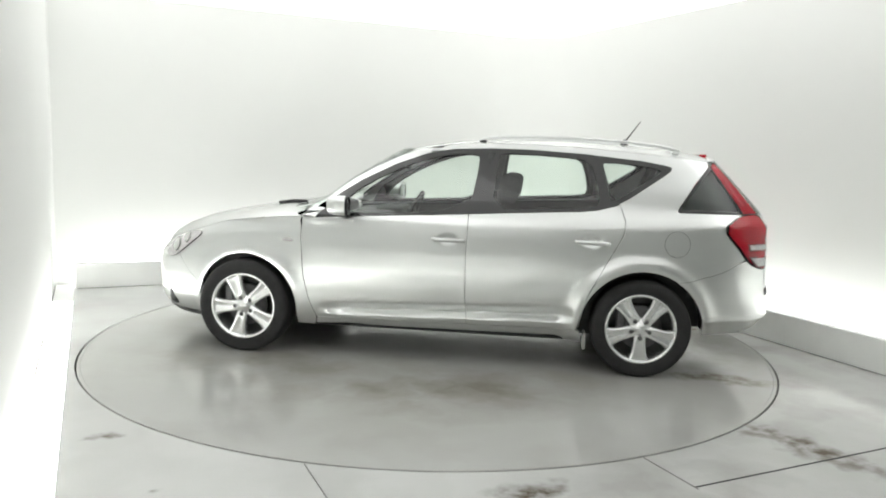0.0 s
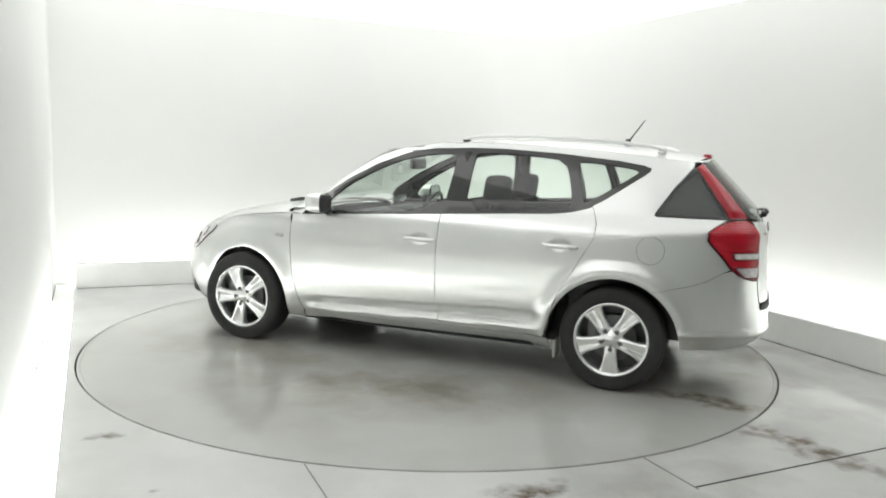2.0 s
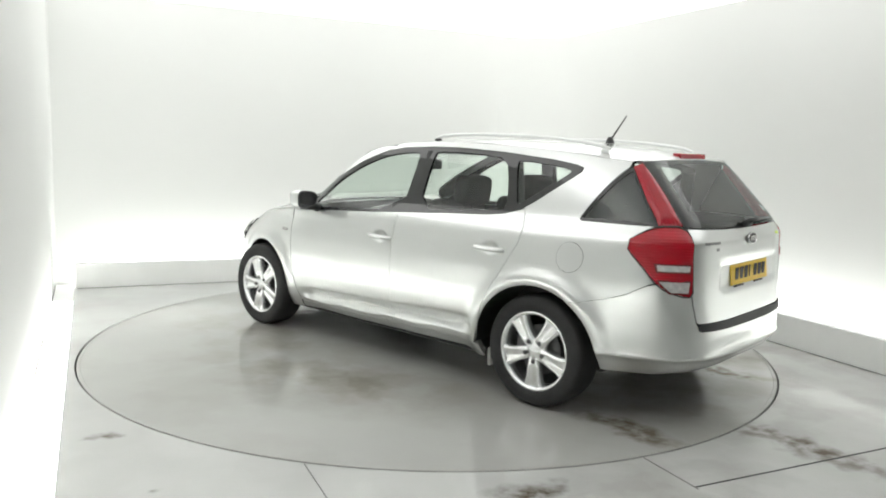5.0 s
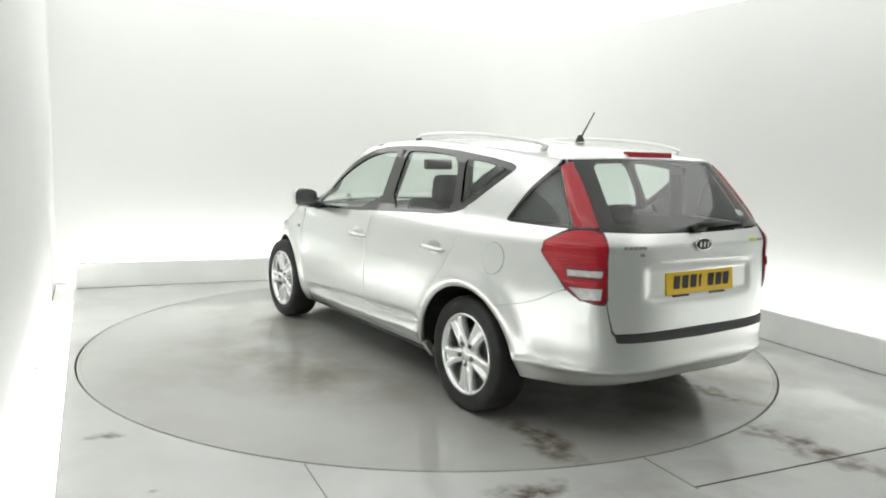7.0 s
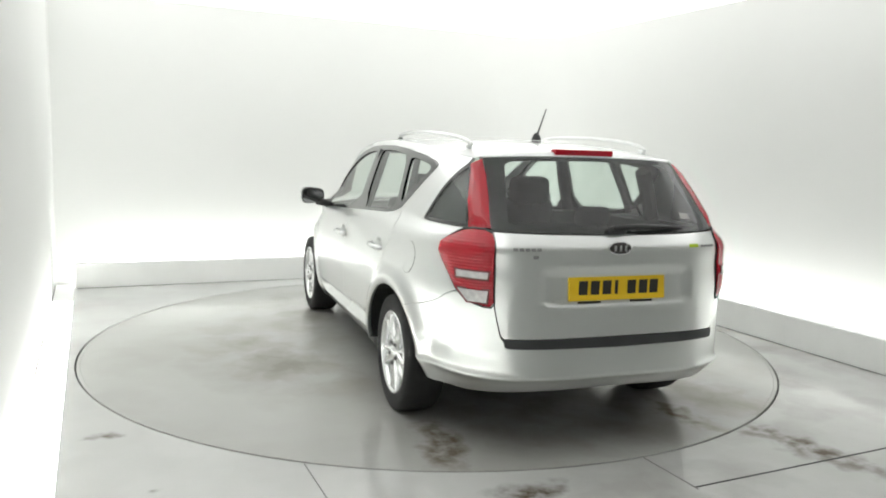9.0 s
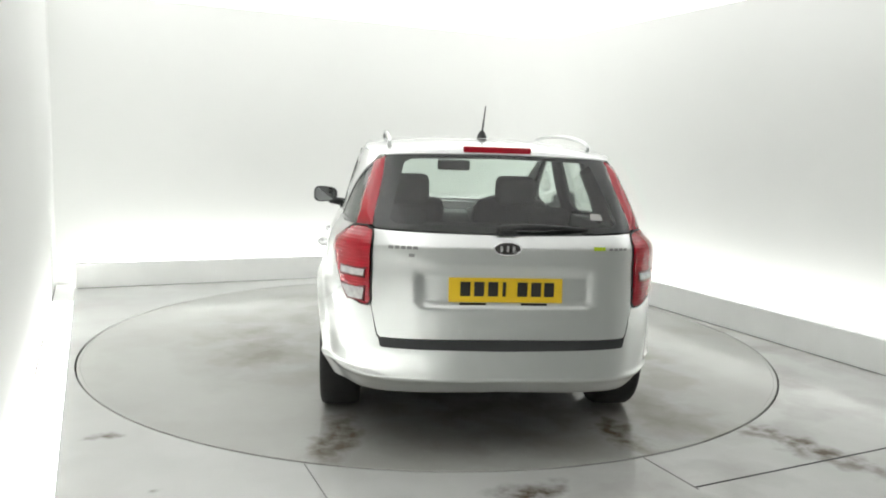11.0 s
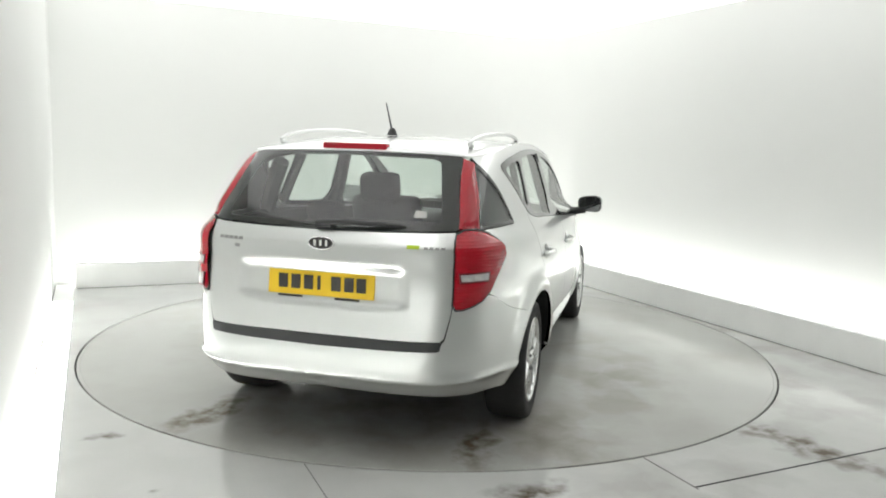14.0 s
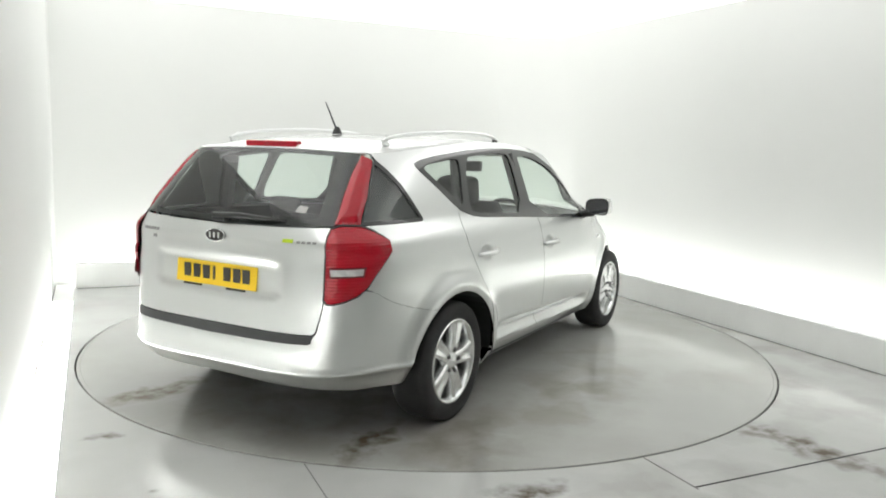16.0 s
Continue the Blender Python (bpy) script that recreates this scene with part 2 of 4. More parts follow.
def booth():
    def wall(name, pts, label, mat=WALL):
        bm = bmesh.new()

        def ring(k, z):
            return [bm.verts.new((x * k, y * k, z)) for x, y in pts]

        lo, hi = -0.1, TOP + 0.25
        face, back, lid = (ring(1, lo), ring(1, hi)), (ring(1.03, lo), ring(1.03, hi)), (ring(1, hi), ring(1.03, hi))
        for p, q in (face, back[::-1], lid):
            for k in range(len(pts) - 1):
                bm.faces.new((p[k], p[k + 1], q[k + 1], q[k]))
        ob = finish(name, bm, mat, smooth=True)
        ob.matrix_basis = BOOTH
        return tagged(ob, label, "wall", kind="structure")

    pts = outline(0.0, 0.7)
    wall("wall_east", pts[1:15], "smooth white backdrop wall with a rounded corner")
    wall("wall_north", pts[14:27], "smooth white backdrop wall of the booth")
    wall("wall_west", pts[26:] + pts[:1], "smooth white side wall of the booth")
    wall("wall_south", pts[:2], "plain unseen wall closing the booth, greyed to dim the car's reflections", DIM)

    # floor with a round hole
    bm = bmesh.new()
    n = 144
    rect = (-2.48, 2.56, Y0, FY1 + 0.06)
    ring, rim = [], []
    low = []
    for k in range(n):
        a = 2 * math.pi * (k + 0.5) / n
        c, s = math.cos(a), math.sin(a)
        ring.append(bm.verts.new((2.436 * c, 2.436 * s, 0)))
        low.append(bm.verts.new((2.436 * c, 2.436 * s, -0.06)))
        f = min((rect[1] if c > 0 else -rect[0]) / abs(c), (rect[3] if s > 0 else 2.6) / abs(s))
        rim.append(bm.verts.new((f * c, f * s, 0)))
    for k in range(n):
        j = (k + 1) % n
        bm.faces.new((ring[k], rim[k], rim[j], ring[j]))
        bm.faces.new((ring[k], ring[j], low[j], low[k]))
    corner = [(rect[1], rect[3]), (rect[0], rect[3]), (rect[0], -2.6), (rect[1], -2.6)]
    for k in range(n):
        a, b = rim[k], rim[(k + 1) % n]
        for x, y in corner:
            if abs(a.co.x - b.co.x) > 1e-4 and abs(a.co.y - b.co.y) > 1e-4 and (Vector((x, y)) - a.co.xy).length < 0.35:
                bm.faces.new((a, bm.verts.new((x, y, 0)), b))
    ap = [bm.verts.new(p) for p in ((rect[0], -2.6, 0), (rect[0], Y0, 0), (rect[1], Y0, 0), (rect[1], -2.6, 0))]
    bm.faces.new(ap)
    bmesh.ops.recalc_face_normals(bm, faces=bm.faces)
    fl = finish("floor", bm, FLOOR)
    fl.matrix_basis = BOOTH
    tagged(fl, "glossy grey painted floor with brown dirt stains", "floor", kind="structure")
    for name, z in (("pit", -0.15),):
        bm = bmesh.new()
        box(bm, 0, -1.6, z - 0.02, 6.2, 9.8, 0.02)
        ob = finish(name, bm, GAP)
        ob.matrix_basis = BOOTH
        tagged(ob, "dark pit under the turning platform", "floor", kind="structure")

    # added skirt: keeps the trough's light from leaking under the floor
    bm = bmesh.new()
    box(bm, -2.476, (Y0 + FY1) / 2, -0.075, 0.006, FY1 - Y0 - 0.02, 0.146)
    ob = finish("floor_skirt", bm, KERB)
    ob.matrix_basis = BOOTH
    tagged(ob, "pale skirt added under the floor's edge to block the trough's light", "floor edge", kind="structure")
    # added filler plate; the strip stops short so its glow spares the kerb
    bm = bmesh.new()
    box(bm, (X0 - 2.479) / 2, (FY1 - 0.5 + Y1) / 2, -0.045, -2.479 - X0 - 0.004, Y1 - FY1 + 0.49, 0.05, 0.003)
    ob = finish("trough_filler", bm, KERB)
    ob.matrix_basis = BOOTH
    tagged(ob, "white filler plate added where the sunk strip is cut short", "trough cover", kind="structure")

    # kerbs
    for name, cx, cy, sx, sy in (("kerb_north", (FX0 + FX1) / 2 + 0.02, FY1 + 0.03, FX1 - FX0 + 0.04, 0.06), ("kerb_east", FX1 + 0.03, (Y0 + FY1) / 2, 0.06, FY1 - Y0 - 0.01)):
        bm = bmesh.new()
        box(bm, cx, cy, 0.118, sx, sy, 0.236, 0.004)
        ob = finish(name, bm, KERB)
        ob.matrix_basis = BOOTH
        tagged(ob, "low white painted kerb round the floor", "kerb", kind="structure")

    # joints between the floor plates
    for cx, cy, sx, sy, mat, lab in ((-1.476, -2.2, 0.004, 0.5, SEAL, "thin grey joint between floor plates"), (-1.476, -4.4, 0.004, 3.8, SEAL, "thin grey joint between floor plates"), (0.03, -2.62, 0.006, 0.36, SEAL, "thin grey joint between floor plates"), (1.265, -2.78, 2.46, 0.008, GAP, "dark open joint between floor plates"), ((FX0 + FX1) / 2, FY1 - 0.006, FX1 - FX0, 0.011, SEAL, "grey sealed joint at the kerb's foot"), (FX1 - 0.006, (Y0 + FY1) / 2, 0.011, FY1 - Y0 - 0.05, SEAL, "grey sealed joint at the kerb's foot"), (X0 + 0.006, 1.4, 0.010, 3.1, SEAL, "grey sealed joint at the wall's foot")):
        bm = bmesh.new()
        box(bm, cx, cy, 0.0, sx, sy, 0.004)
        ob = finish("floor_joint", bm, mat)
        ob.matrix_basis = BOOTH
        tagged(ob, lab, "floor joint", kind="structure")

    # light strips: behind the kerbs, and beside the floor
    for cx, cy, cz, sx, sy in (((FX0 + FX1) / 2, (FY1 + 0.08 + Y1) / 2, 0.0, FX1 - FX0 - 0.1, Y1 - FY1 - 0.14), ((FX1 + 0.08 + X1) / 2, (YS + FY1) / 2, 0.0, X1 - FX1 - 0.16, FY1 - YS), ((X0 - 2.479) / 2, (Y0 + FY1 - 0.45) / 2, -0.05, -2.479 - X0 - 0.004, FY1 - 0.45 - Y0 - 0.1)):
        lamp = tagged(new("light_strip"), "glowing white diffuser strip along the foot of the wall", "light", "wall foot lights")
        lamp.matrix_basis = BOOTH @ pose(cx, cy, cz)
        bm = bmesh.new()
        box(bm, 0, 0, -0.03, sx, sy, 0.05, 0.004)
        part("diffuser", bm, SUNK if cz < 0 else TUBE, lamp)
        bm = bmesh.new()
        box(bm, 0, 0, -0.075, sx * 0.98, sy * 0.9, 0.03)
        part("tray", bm, PLASTIC, lamp)

    # ceiling: light round the edge, a hung white panel in the middle
    bm = bmesh.new()
    box(bm, (X0 + X1) / 2, (Y0 + Y1) / 2, TOP + 0.2, X1 - X0 + 0.2, Y1 - Y0 + 0.2, 0.06)
    ob = finish("ceiling", bm, WALL)
    ob.matrix_basis = BOOTH
    tagged(ob, "white ceiling of the booth", "ceiling", kind="structure")
    w, wb = 1.25, 1.86                                # widths of the glowing edge, at the sides and at the back
    ym = (YS + Y1 - wb) / 2
    for cx, cy, sx, sy in (((X0 + X1) / 2, Y1 - wb / 2 - 0.01, X1 - X0 - 0.02, wb - 0.01), (X1 - w / 2 - 0.01, ym, w - 0.01, Y1 - YS - wb - 0.02), (X0 + w / 2 + 0.01, ym, w - 0.01, Y1 - YS - wb - 0.02)):
        lamp = tagged(new("ceiling_light"), "wide glowing white light panel along the ceiling's edge", "light", "ceiling edge lights")
        lamp.matrix_basis = BOOTH @ pose(cx, cy, TOP)
        part("diffuser", box(bmesh.new(), 0, 0, 0.04, sx, sy, 0.04, 0.004), LIGHT, lamp)
        part("housing", box(bmesh.new(), 0, 0, 0.11, sx, sy, 0.06), KERB, lamp)
    lamp = tagged(new("ceiling_light"), "large dimmer glowing ceiling panel hung over the turntable", "light")
    lamp.matrix_basis = BOOTH @ pose((X0 + X1) / 2, ym, TOP)
    sx, sy = X1 - X0 - 2 * w + 0.1, Y1 - YS - wb + 0.05
    part("diffuser", box(bmesh.new(), 0, 0, 0.0, sx, sy, 0.03, 0.004), HUNG, lamp)
    part("housing", box(bmesh.new(), 0, 0, 0.04, sx * 0.98, sy * 0.98, 0.05), KERB, lamp)

    # the turning platform
    table = tagged(new("turntable"), "round grey painted turning platform with dirt stains, flush in the floor", "turntable")
    bm = bmesh.new()
    n = 160
    c = bm.verts.new((0, 0, 0))
    top = [bm.verts.new((RADIUS * math.cos(2 * math.pi * k / n), RADIUS * math.sin(2 * math.pi * k / n), 0)) for k in range(n)]
    low = [bm.verts.new((v.co.x, v.co.y, -0.06)) for v in top]
    for k in range(n):
        j = (k + 1) % n
        bm.faces.new((c, top[k], top[j]))
        bm.faces.new((top[k], low[k], low[j], top[j]))
    part("platform_plate", bm, DISC, table)
    bm = bmesh.new()
    n = 160
    rows = [[bm.verts.new((r * math.cos(2 * math.pi * k / n), r * math.sin(2 * math.pi * k / n), z)) for k in range(n)] for r, z in ((RADIUS - 0.022, 0.0005), (RADIUS - 0.02, 0.0025), (RADIUS - 0.002, 0.0025), (RADIUS + 0.001, -0.001), (RADIUS + 0.001, -0.05))]
    for p, q in zip(rows, rows[1:]):
        for k in range(n):
            bm.faces.new((p[k], q[k], q[(k + 1) % n], p[(k + 1) % n]))
    part("platform_rim", bm, DISC, table)
    return table


turntable = booth()


# ---- the car: axes at the rear axle on the ground, x forward, y to its left ----
AXLE = Vector((-1.4564, -0.1396, 0.0))            # rear axle seen from the platform's axis
BASE = 2.65                                       # wheelbase
car = tagged(new("estate_car"), "silver metallic estate car with alloy wheels standing on the turntable", "car")
XC = 1.4


def carpart(name, bm, mat, label="", smooth=False, parent=None):
    ob = part(name, bm, mat, parent or car, label, smooth)
    if parent is None:
        ob.location = AXLE
    return ob


def table(rows, sigma=0.012):
    """A smooth curve through (z, value) rows."""
    z = np.linspace(0.1, 1.6, 1501)
    v = np.interp(z, [r[0] for r in rows], [r[1] for r in rows])
    k = np.arange(-60, 61) * 0.001
    g = np.exp(-0.5 * (k / sigma) ** 2)
    v = np.convolve(np.pad(v, 60, mode="edge"), g / g.sum(), mode="valid")
    return lambda q: float(np.interp(q, z, v))


# half width, tail and nose of the level outline at each height
WIDE = table([(0.16, 0.74), (0.2, 0.80), (0.28, 0.85), (0.36, 0.872), (0.5, 0.885), (0.62, 0.889), (0.75, 0.884), (0.87, 0.866), (0.95, 0.848), (1.0, 0.825), (1.03, 0.80), (1.065, 0.775), (1.2, 0.738), (1.354, 0.69), (1.42, 0.66), (1.5, 0.60)], 0.02)
TAIL = table([(0.16, -0.635), (0.22, -0.715), (0.27, -0.76), (0.322, -0.832), (0.355, -0.853), (0.372, -0.868), (0.385, -0.884), (0.398, -0.888), (0.415, -0.880), (0.45, -0.876), (0.5, -0.872), (0.56, -0.864), (0.66, -0.855), (0.75, -0.850), (0.85, -0.845), (0.98, -0.832), (1.05, -0.793), (1.1, -0.753), (1.2, -0.656), (1.3, -0.561), (1.4, -0.465), (1.45, -0.41), (1.5, -0.35)], 0.008)
NOSE = table([(0.16, 3.46), (0.22, 3.53), (0.3, 3.565), (0.45, 3.575), (0.6, 3.55), (0.7, 3.49), (0.78, 3.40), (0.86, 3.3), (0.96, 3.2), (1.0, 2.31), (1.065, 2.175), (1.2, 1.995), (1.352, 1.745), (1.438, 1.58), (1.5, 1.4)], 0.006)
NFRONT = table([(0.16, 2.7), (0.9, 2.8), (1.0, 6.0), (1.5, 6.0)], 0.02)
NREAR = table([(0.16, 4.7), (0.6, 4.9), (0.8, 5.15), (0.9, 5.2), (0.98, 5.8), (1.07, 6.5), (1.2, 7.0), (1.37, 7.3), (1.6, 7.3)], 0.03)


def arcs(a, w, n):
    f = np.linspace(0, math.pi / 2, 4001)
    x, y = a * np.sin(f) ** (2 / n), w * np.cos(f) ** (2 / n)
    return f, np.concatenate([[0], np.cumsum(np.hypot(np.diff(x), np.diff(y)))])


F_R, Q_R = arcs(2.27, 0.87, 5.0)
F_F, Q_F = arcs(2.05, 0.87, 3.4)
QR, QF = Q_R[-1], -Q_F[-1]                        # the middle of the tail and of the nose


WING_X, WING_Z = (2.25, 2.4, 2.7, 2.88, 3.05, 3.2, 3.33, 3.42), (0.947, 0.937, 0.902, 0.869, 0.816, 0.766, 0.711, 0.666)


def step(v, a, b):
    t = max(0.0, min(1.0, (v - a) / (b - a)))
    return t * t * (3 - 2 * t)


GRIPS = ((0.335, 0.860), (1.255, 0.837))          # hollows behind the door handles


def bulge(x, z):
    """Sculpting of the flanks: a hollow over the sill with a ledge below it, and lips round the wheels."""
    d = 0.0
    fade = max(0.0, min(1.0, (x - 0.42) / 0.12)) * max(0.0, min(1.0, (2.13 - x) / 0.22))
    zl = 0.336 - 0.026 * (x - 0.43)                # the ledge's lip; the hollow lies over it
    if fade and z < 0.75:
        if z > zl + 0.04:
            d -= fade * 0.056 * (1 - step(z, zl + 0.036, zl + 0.125 - 0.02 * (x - 0.43)))
        elif z > zl:
            d -= fade * 0.056 * (z - zl) / 0.04
        else:
            d -= fade * 0.22 * (zl - z)
    for wx in (0.0, BASE):
        r = math.hypot(x - wx, z - 0.31)
        if r < 0.6 and z > 0.2:
            d += (0.03 if wx == 0.0 else 0.02) * math.exp(-((r - (0.415 if wx == 0.0 else 0.40)) / 0.055) ** 2)
    if x < -0.3:
        k = min(1.0, (-0.3 - x) / 0.12)
        d += 0.012 * k * math.exp(-((z - 0.392) / 0.014) ** 2) - 0.014 * k * step(0.388 - z, 0.0, 0.07)
    return d


def relief(y, z):
    """The plate's hollow in the tailgate and the grip ledge over it."""
    y = abs(y)
    hollow = step(z, 0.70 + 0.02 * step(y, 0.3, 0.4), 0.742) * (1 - step(z, 0.853, 0.905)) * (1 - step(y, 0.36, 0.425))
    ledge = step(z, 0.888, 0.908) * (1 - step(z, 0.916, 0.94)) * (1 - step(y, 0.31, 0.36))
    return 0.016 * hollow - 0.002 * ledge


def skin_point(q, z):
    """The body's surface: q runs from the nose over the left flank to the tail and on to the right."""
    side = 1.0
    if q > QR:
        q, side = 2 * QR - q, -1.0
    elif q < QF:
        q, side = 2 * QF - q, -1.0
    w = WIDE(z)
    if q >= 0:
        f = float(np.interp(q, Q_R, F_R))
        x, y = XC - (XC - TAIL(z)) * math.sin(f) ** (2 / NREAR(z)), w * max(0.0, math.cos(f)) ** (2 / NREAR(z))
    else:
        f = float(np.interp(-q, Q_F, F_F))
        n = NFRONT(z)
        x, y = XC + (NOSE(z) - XC) * math.sin(f) ** (2 / n), w * max(0.0, math.cos(f)) ** (2 / n)
    if z < 0.8:
        k = min(1.0, y / (0.8 * w))
        y += bulge(x, z) * k
    for hx, hz in GRIPS:
        if abs(x - hx) < 0.1 and abs(z - hz) < 0.08:
            y -= 0.024 * math.exp(-(((x - hx) / 0.055) ** 2 + ((z - hz - 0.004) / 0.032) ** 2) ** 2)
    if x < -0.65 and 0.68 < z < 0.97:
        x += relief(y, z)
    if x > 2.15 and 0.55 < z < 0.96:
        crest = float(np.interp(x, WING_X, WING_Z))
        y -= 0.05 * min(1.0, (x - 2.15) / 0.2) * max(0.0, min(1.3, (z - crest + 0.13) / 0.13)) ** 2
    return Vector((x, side * y, z))


def skin_normal(q, z):
    e = 0.004
    a = skin_point(q + e, z) - skin_point(q - e, z)
    b = skin_point(q, z + e) - skin_point(q, z - e)
    return a.cross(b).normalized()


def at_x(x, z):
    """The q of a flank point from its x."""
    if x <= XC:
        c = min(1.0, (XC - x) / (XC - TAIL(z)))
        return float(np.interp(math.asin(min(1.0, c ** (NREAR(z) / 2))), F_R, Q_R))
    n = NFRONT(z)
    c = min(1.0, (x - XC) / (NOSE(z) - XC))
    return -float(np.interp(math.asin(min(1.0, c ** (n / 2))), F_F, Q_F))


def at_y(y, z):
    """The q of a tail point from its y."""
    s = min(1.0, abs(y) / WIDE(z))
    q = float(np.interp(math.acos(min(1.0, s ** (NREAR(z) / 2))), F_R, Q_R))
    return q if y >= 0 else 2 * QR - q


def side_loop(pts, step=0.03):
    """A closed loop of (x, z) flank points as dense (q, z)."""
    out = []
    for (x0, z0), (x1, z1) in zip(pts, pts[1:] + pts[:1]):
        n = max(1, round(math.hypot(x1 - x0, z1 - z0) / step))
        for k in range(n):
            t = k / n
            z = z0 + (z1 - z0) * t
            out.append((at_x(x0 + (x1 - x0) * t, z), z))
    return out


def flank(pts, step=0.03):
    """An open run of (x, z) flank points as dense (q, z)."""
    out = []
    for (x0, z0), (x1, z1) in zip(pts, pts[1:]):
        n = max(1, round(math.hypot(x1 - x0, z1 - z0) / step))
        for k in range(n):
            z = z0 + (z1 - z0) * k / n
            out.append((at_x(x0 + (x1 - x0) * k / n, z), z))
    return out + [(at_x(*pts[-1]), pts[-1][1])]


def run(pts, step=0.03):
    """An open run of (q, z) points, made dense."""
    out = []
    for a, b in zip(pts, pts[1:]):
        n = max(1, round(math.hypot(a[0] - b[0], a[1] - b[1]) / step))
        out += [(a[0] + (b[0] - a[0]) * k / n, a[1] + (b[1] - a[1]) * k / n) for k in range(n)]
    return out + [pts[-1]]


def dense(loop, step=0.03):
    out = []
    for a, b in zip(loop, loop[1:] + loop[:1]):
        n = max(1, round(math.hypot(a[0] - b[0], a[1] - b[1]) / step))
        out += [(a[0] + (b[0] - a[0]) * k / n, a[1] + (b[1] - a[1]) * k / n) for k in range(n)]
    return out


def smooth_loop(pts, rounds=1):
    """Cuts the corners of a closed loop."""
    for _ in range(rounds):
        out = []
        for a, b in zip(pts, pts[1:] + pts[:1]):
            out += [(a[0] * 0.75 + b[0] * 0.25, a[1] * 0.75 + b[1] * 0.25), (a[0] * 0.25 + b[0] * 0.75, a[1] * 0.25 + b[1] * 0.75)]
        pts = out
    return pts


def area(loop):
    return 0.5 * sum(a[0] * b[1] - b[0] * a[1] for a, b in zip(loop, loop[1:] + loop[:1]))


def inset_loop(loop, d):
    """A loop moved inwards by d (outwards where negative)."""
    if not d:
        return loop
    s = 1 if area(loop) > 0 else -1
    out = []
    n = len(loop)
    for i in range(n):
        p, a, b = Vector(loop[i]), Vector(loop[i - 1]), Vector(loop[(i + 1) % n])
        e1, e2 = (p - a).normalized(), (b - p).normalized()
        m = Vector((-(e1.y + e2.y), e1.x + e2.x)) * s
        m = m.normalized() if m.length > 1e-6 else Vector((-e1.y, e1.x)) * s
        k = max(0.5, m.dot(Vector((-e1.y, e1.x)) * s))
        out.append(tuple(p + m * (d / k)))
    return out


def inside(p, loop):
    x, y = p
    c = False
    for (x0, y0), (x1, y1) in zip(loop, loop[1:] + loop[:1]):
        if (y0 > y) != (y1 > y) and x < x0 + (y - y0) / (y1 - y0) * (x1 - x0):
            c = not c
    return c


def sheet(name, loop, mat, holes=(), label="", lift=0.0, depth=0.018, gap=0.0018, grid=0.05, mirror=False, parent=None, shape=None, bow=0.0):
    """A curved panel of the body inside a loop of (q, z), with turned-in edges; mirror puts it on the right flank."""
    from mathutils.geometry import delaunay_2d_cdt
    loop = inset_loop(loop, gap)
    holes = [inset_loop(h, -gap) for h in holes]
    loops = [loop] + holes
    flat = [p for l in loops for p in l]
    edges, base = [], 0
    for l in loops:
        edges += [(base + i, base + (i + 1) % len(l)) for i in range(len(l))]
        base += len(l)
    pts = [Vector(p) for p in flat]
    qs, zs = [p[0] for p in loop], [p[1] for p in loop]
    rim = np.array(flat)
    q = math.floor(min(qs) / grid) * grid
    while q < max(qs):
        z = math.floor(min(zs) / grid) * grid
        while z < max(zs):
            if inside((q, z), loop) and not any(inside((q, z), h) for h in holes) and np.min(np.hypot(rim[:, 0] - q, rim[:, 1] - z)) > grid * 0.4:
                pts.append(Vector((q, z)))
            z += grid
        q += grid
    vs, _, fs, *_ = delaunay_2d_cdt(pts, edges, [], 0, 1e-6)
    keep = []
    for f in fs:
        c = (sum(vs[i].x for i in f) / 3, sum(vs[i].y for i in f) / 3)
        if inside(c, loop) and not any(inside(c, h) for h in holes):
            keep.append(f)
    s = -1.0 if mirror else 1.0
    verts, norms = [], []

    def put(q, z, back=0.0):
        n = skin_normal(q, z)
        b = 0.0
        if bow:
            b = bow * min(1.0, np.min(np.hypot(rim[:, 0] - q, rim[:, 1] - z)) / 0.05) ** 0.6
        if shape:
            b += shape(q, z)
        p = skin_point(q, z) + n * (lift + b - back)
        return Vector((p.x, s * p.y, p.z)), Vector((n.x, s * n.y, n.z))

    for v in vs:
        p, n = put(v.x, v.y)
        if bow or shape:
            e = 0.004
            m = (put(v.x + e, v.y)[0] - put(v.x - e, v.y)[0]).cross(put(v.x, v.y + e)[0] - put(v.x, v.y - e)[0]).normalized()
            n = m if m.dot(n) > 0 else -m
        verts.append(p)
        norms.append(n)
    faces = [tuple(f) if not mirror else tuple(f[::-1]) for f in keep]
    if depth:
        for k, l in enumerate(loops):
            o = len(verts)
            m = len(l)
            ccw = (area(l) > 0) == (k == 0)
            for i in range(m):
                p, n = put(*l[i])
                a, _ = put(*l[i - 1])
                b, _ = put(*l[(i + 1) % m])
                out = (b - a).cross(n).normalized()
                if not ccw:
                    out = -out
                if mirror:
                    out = -out
                back, _ = put(*l[i], depth)
                verts += [p, back]
                norms += [out, out]
            for i in range(m):
                j = (i + 1) % m
                faces.append((o + 2 * i, o + 2 * i + 1, o + 2 * j + 1, o + 2 * j))
    me = bpy.data.meshes.new(name)
    me.from_pydata(verts, [], faces)
    # front faces outwards
    me.update()
    flip = 0
    for f in me.polygons[: len(keep)]:
        flip += 1 if f.normal.dot(norms[f.vertices[0]]) > 0 else -1
    if flip < 0:
        me.flip_normals()
    me.shade_smooth()
    me.normals_split_custom_set_from_vertices([tuple(n) for n in norms])
    me.materials.append(mat)
    ob = new(name, me)
    ob.parent = parent or car
    if parent is None:
        ob.location = AXLE
    if label:
        ob["label"] = label
    return ob


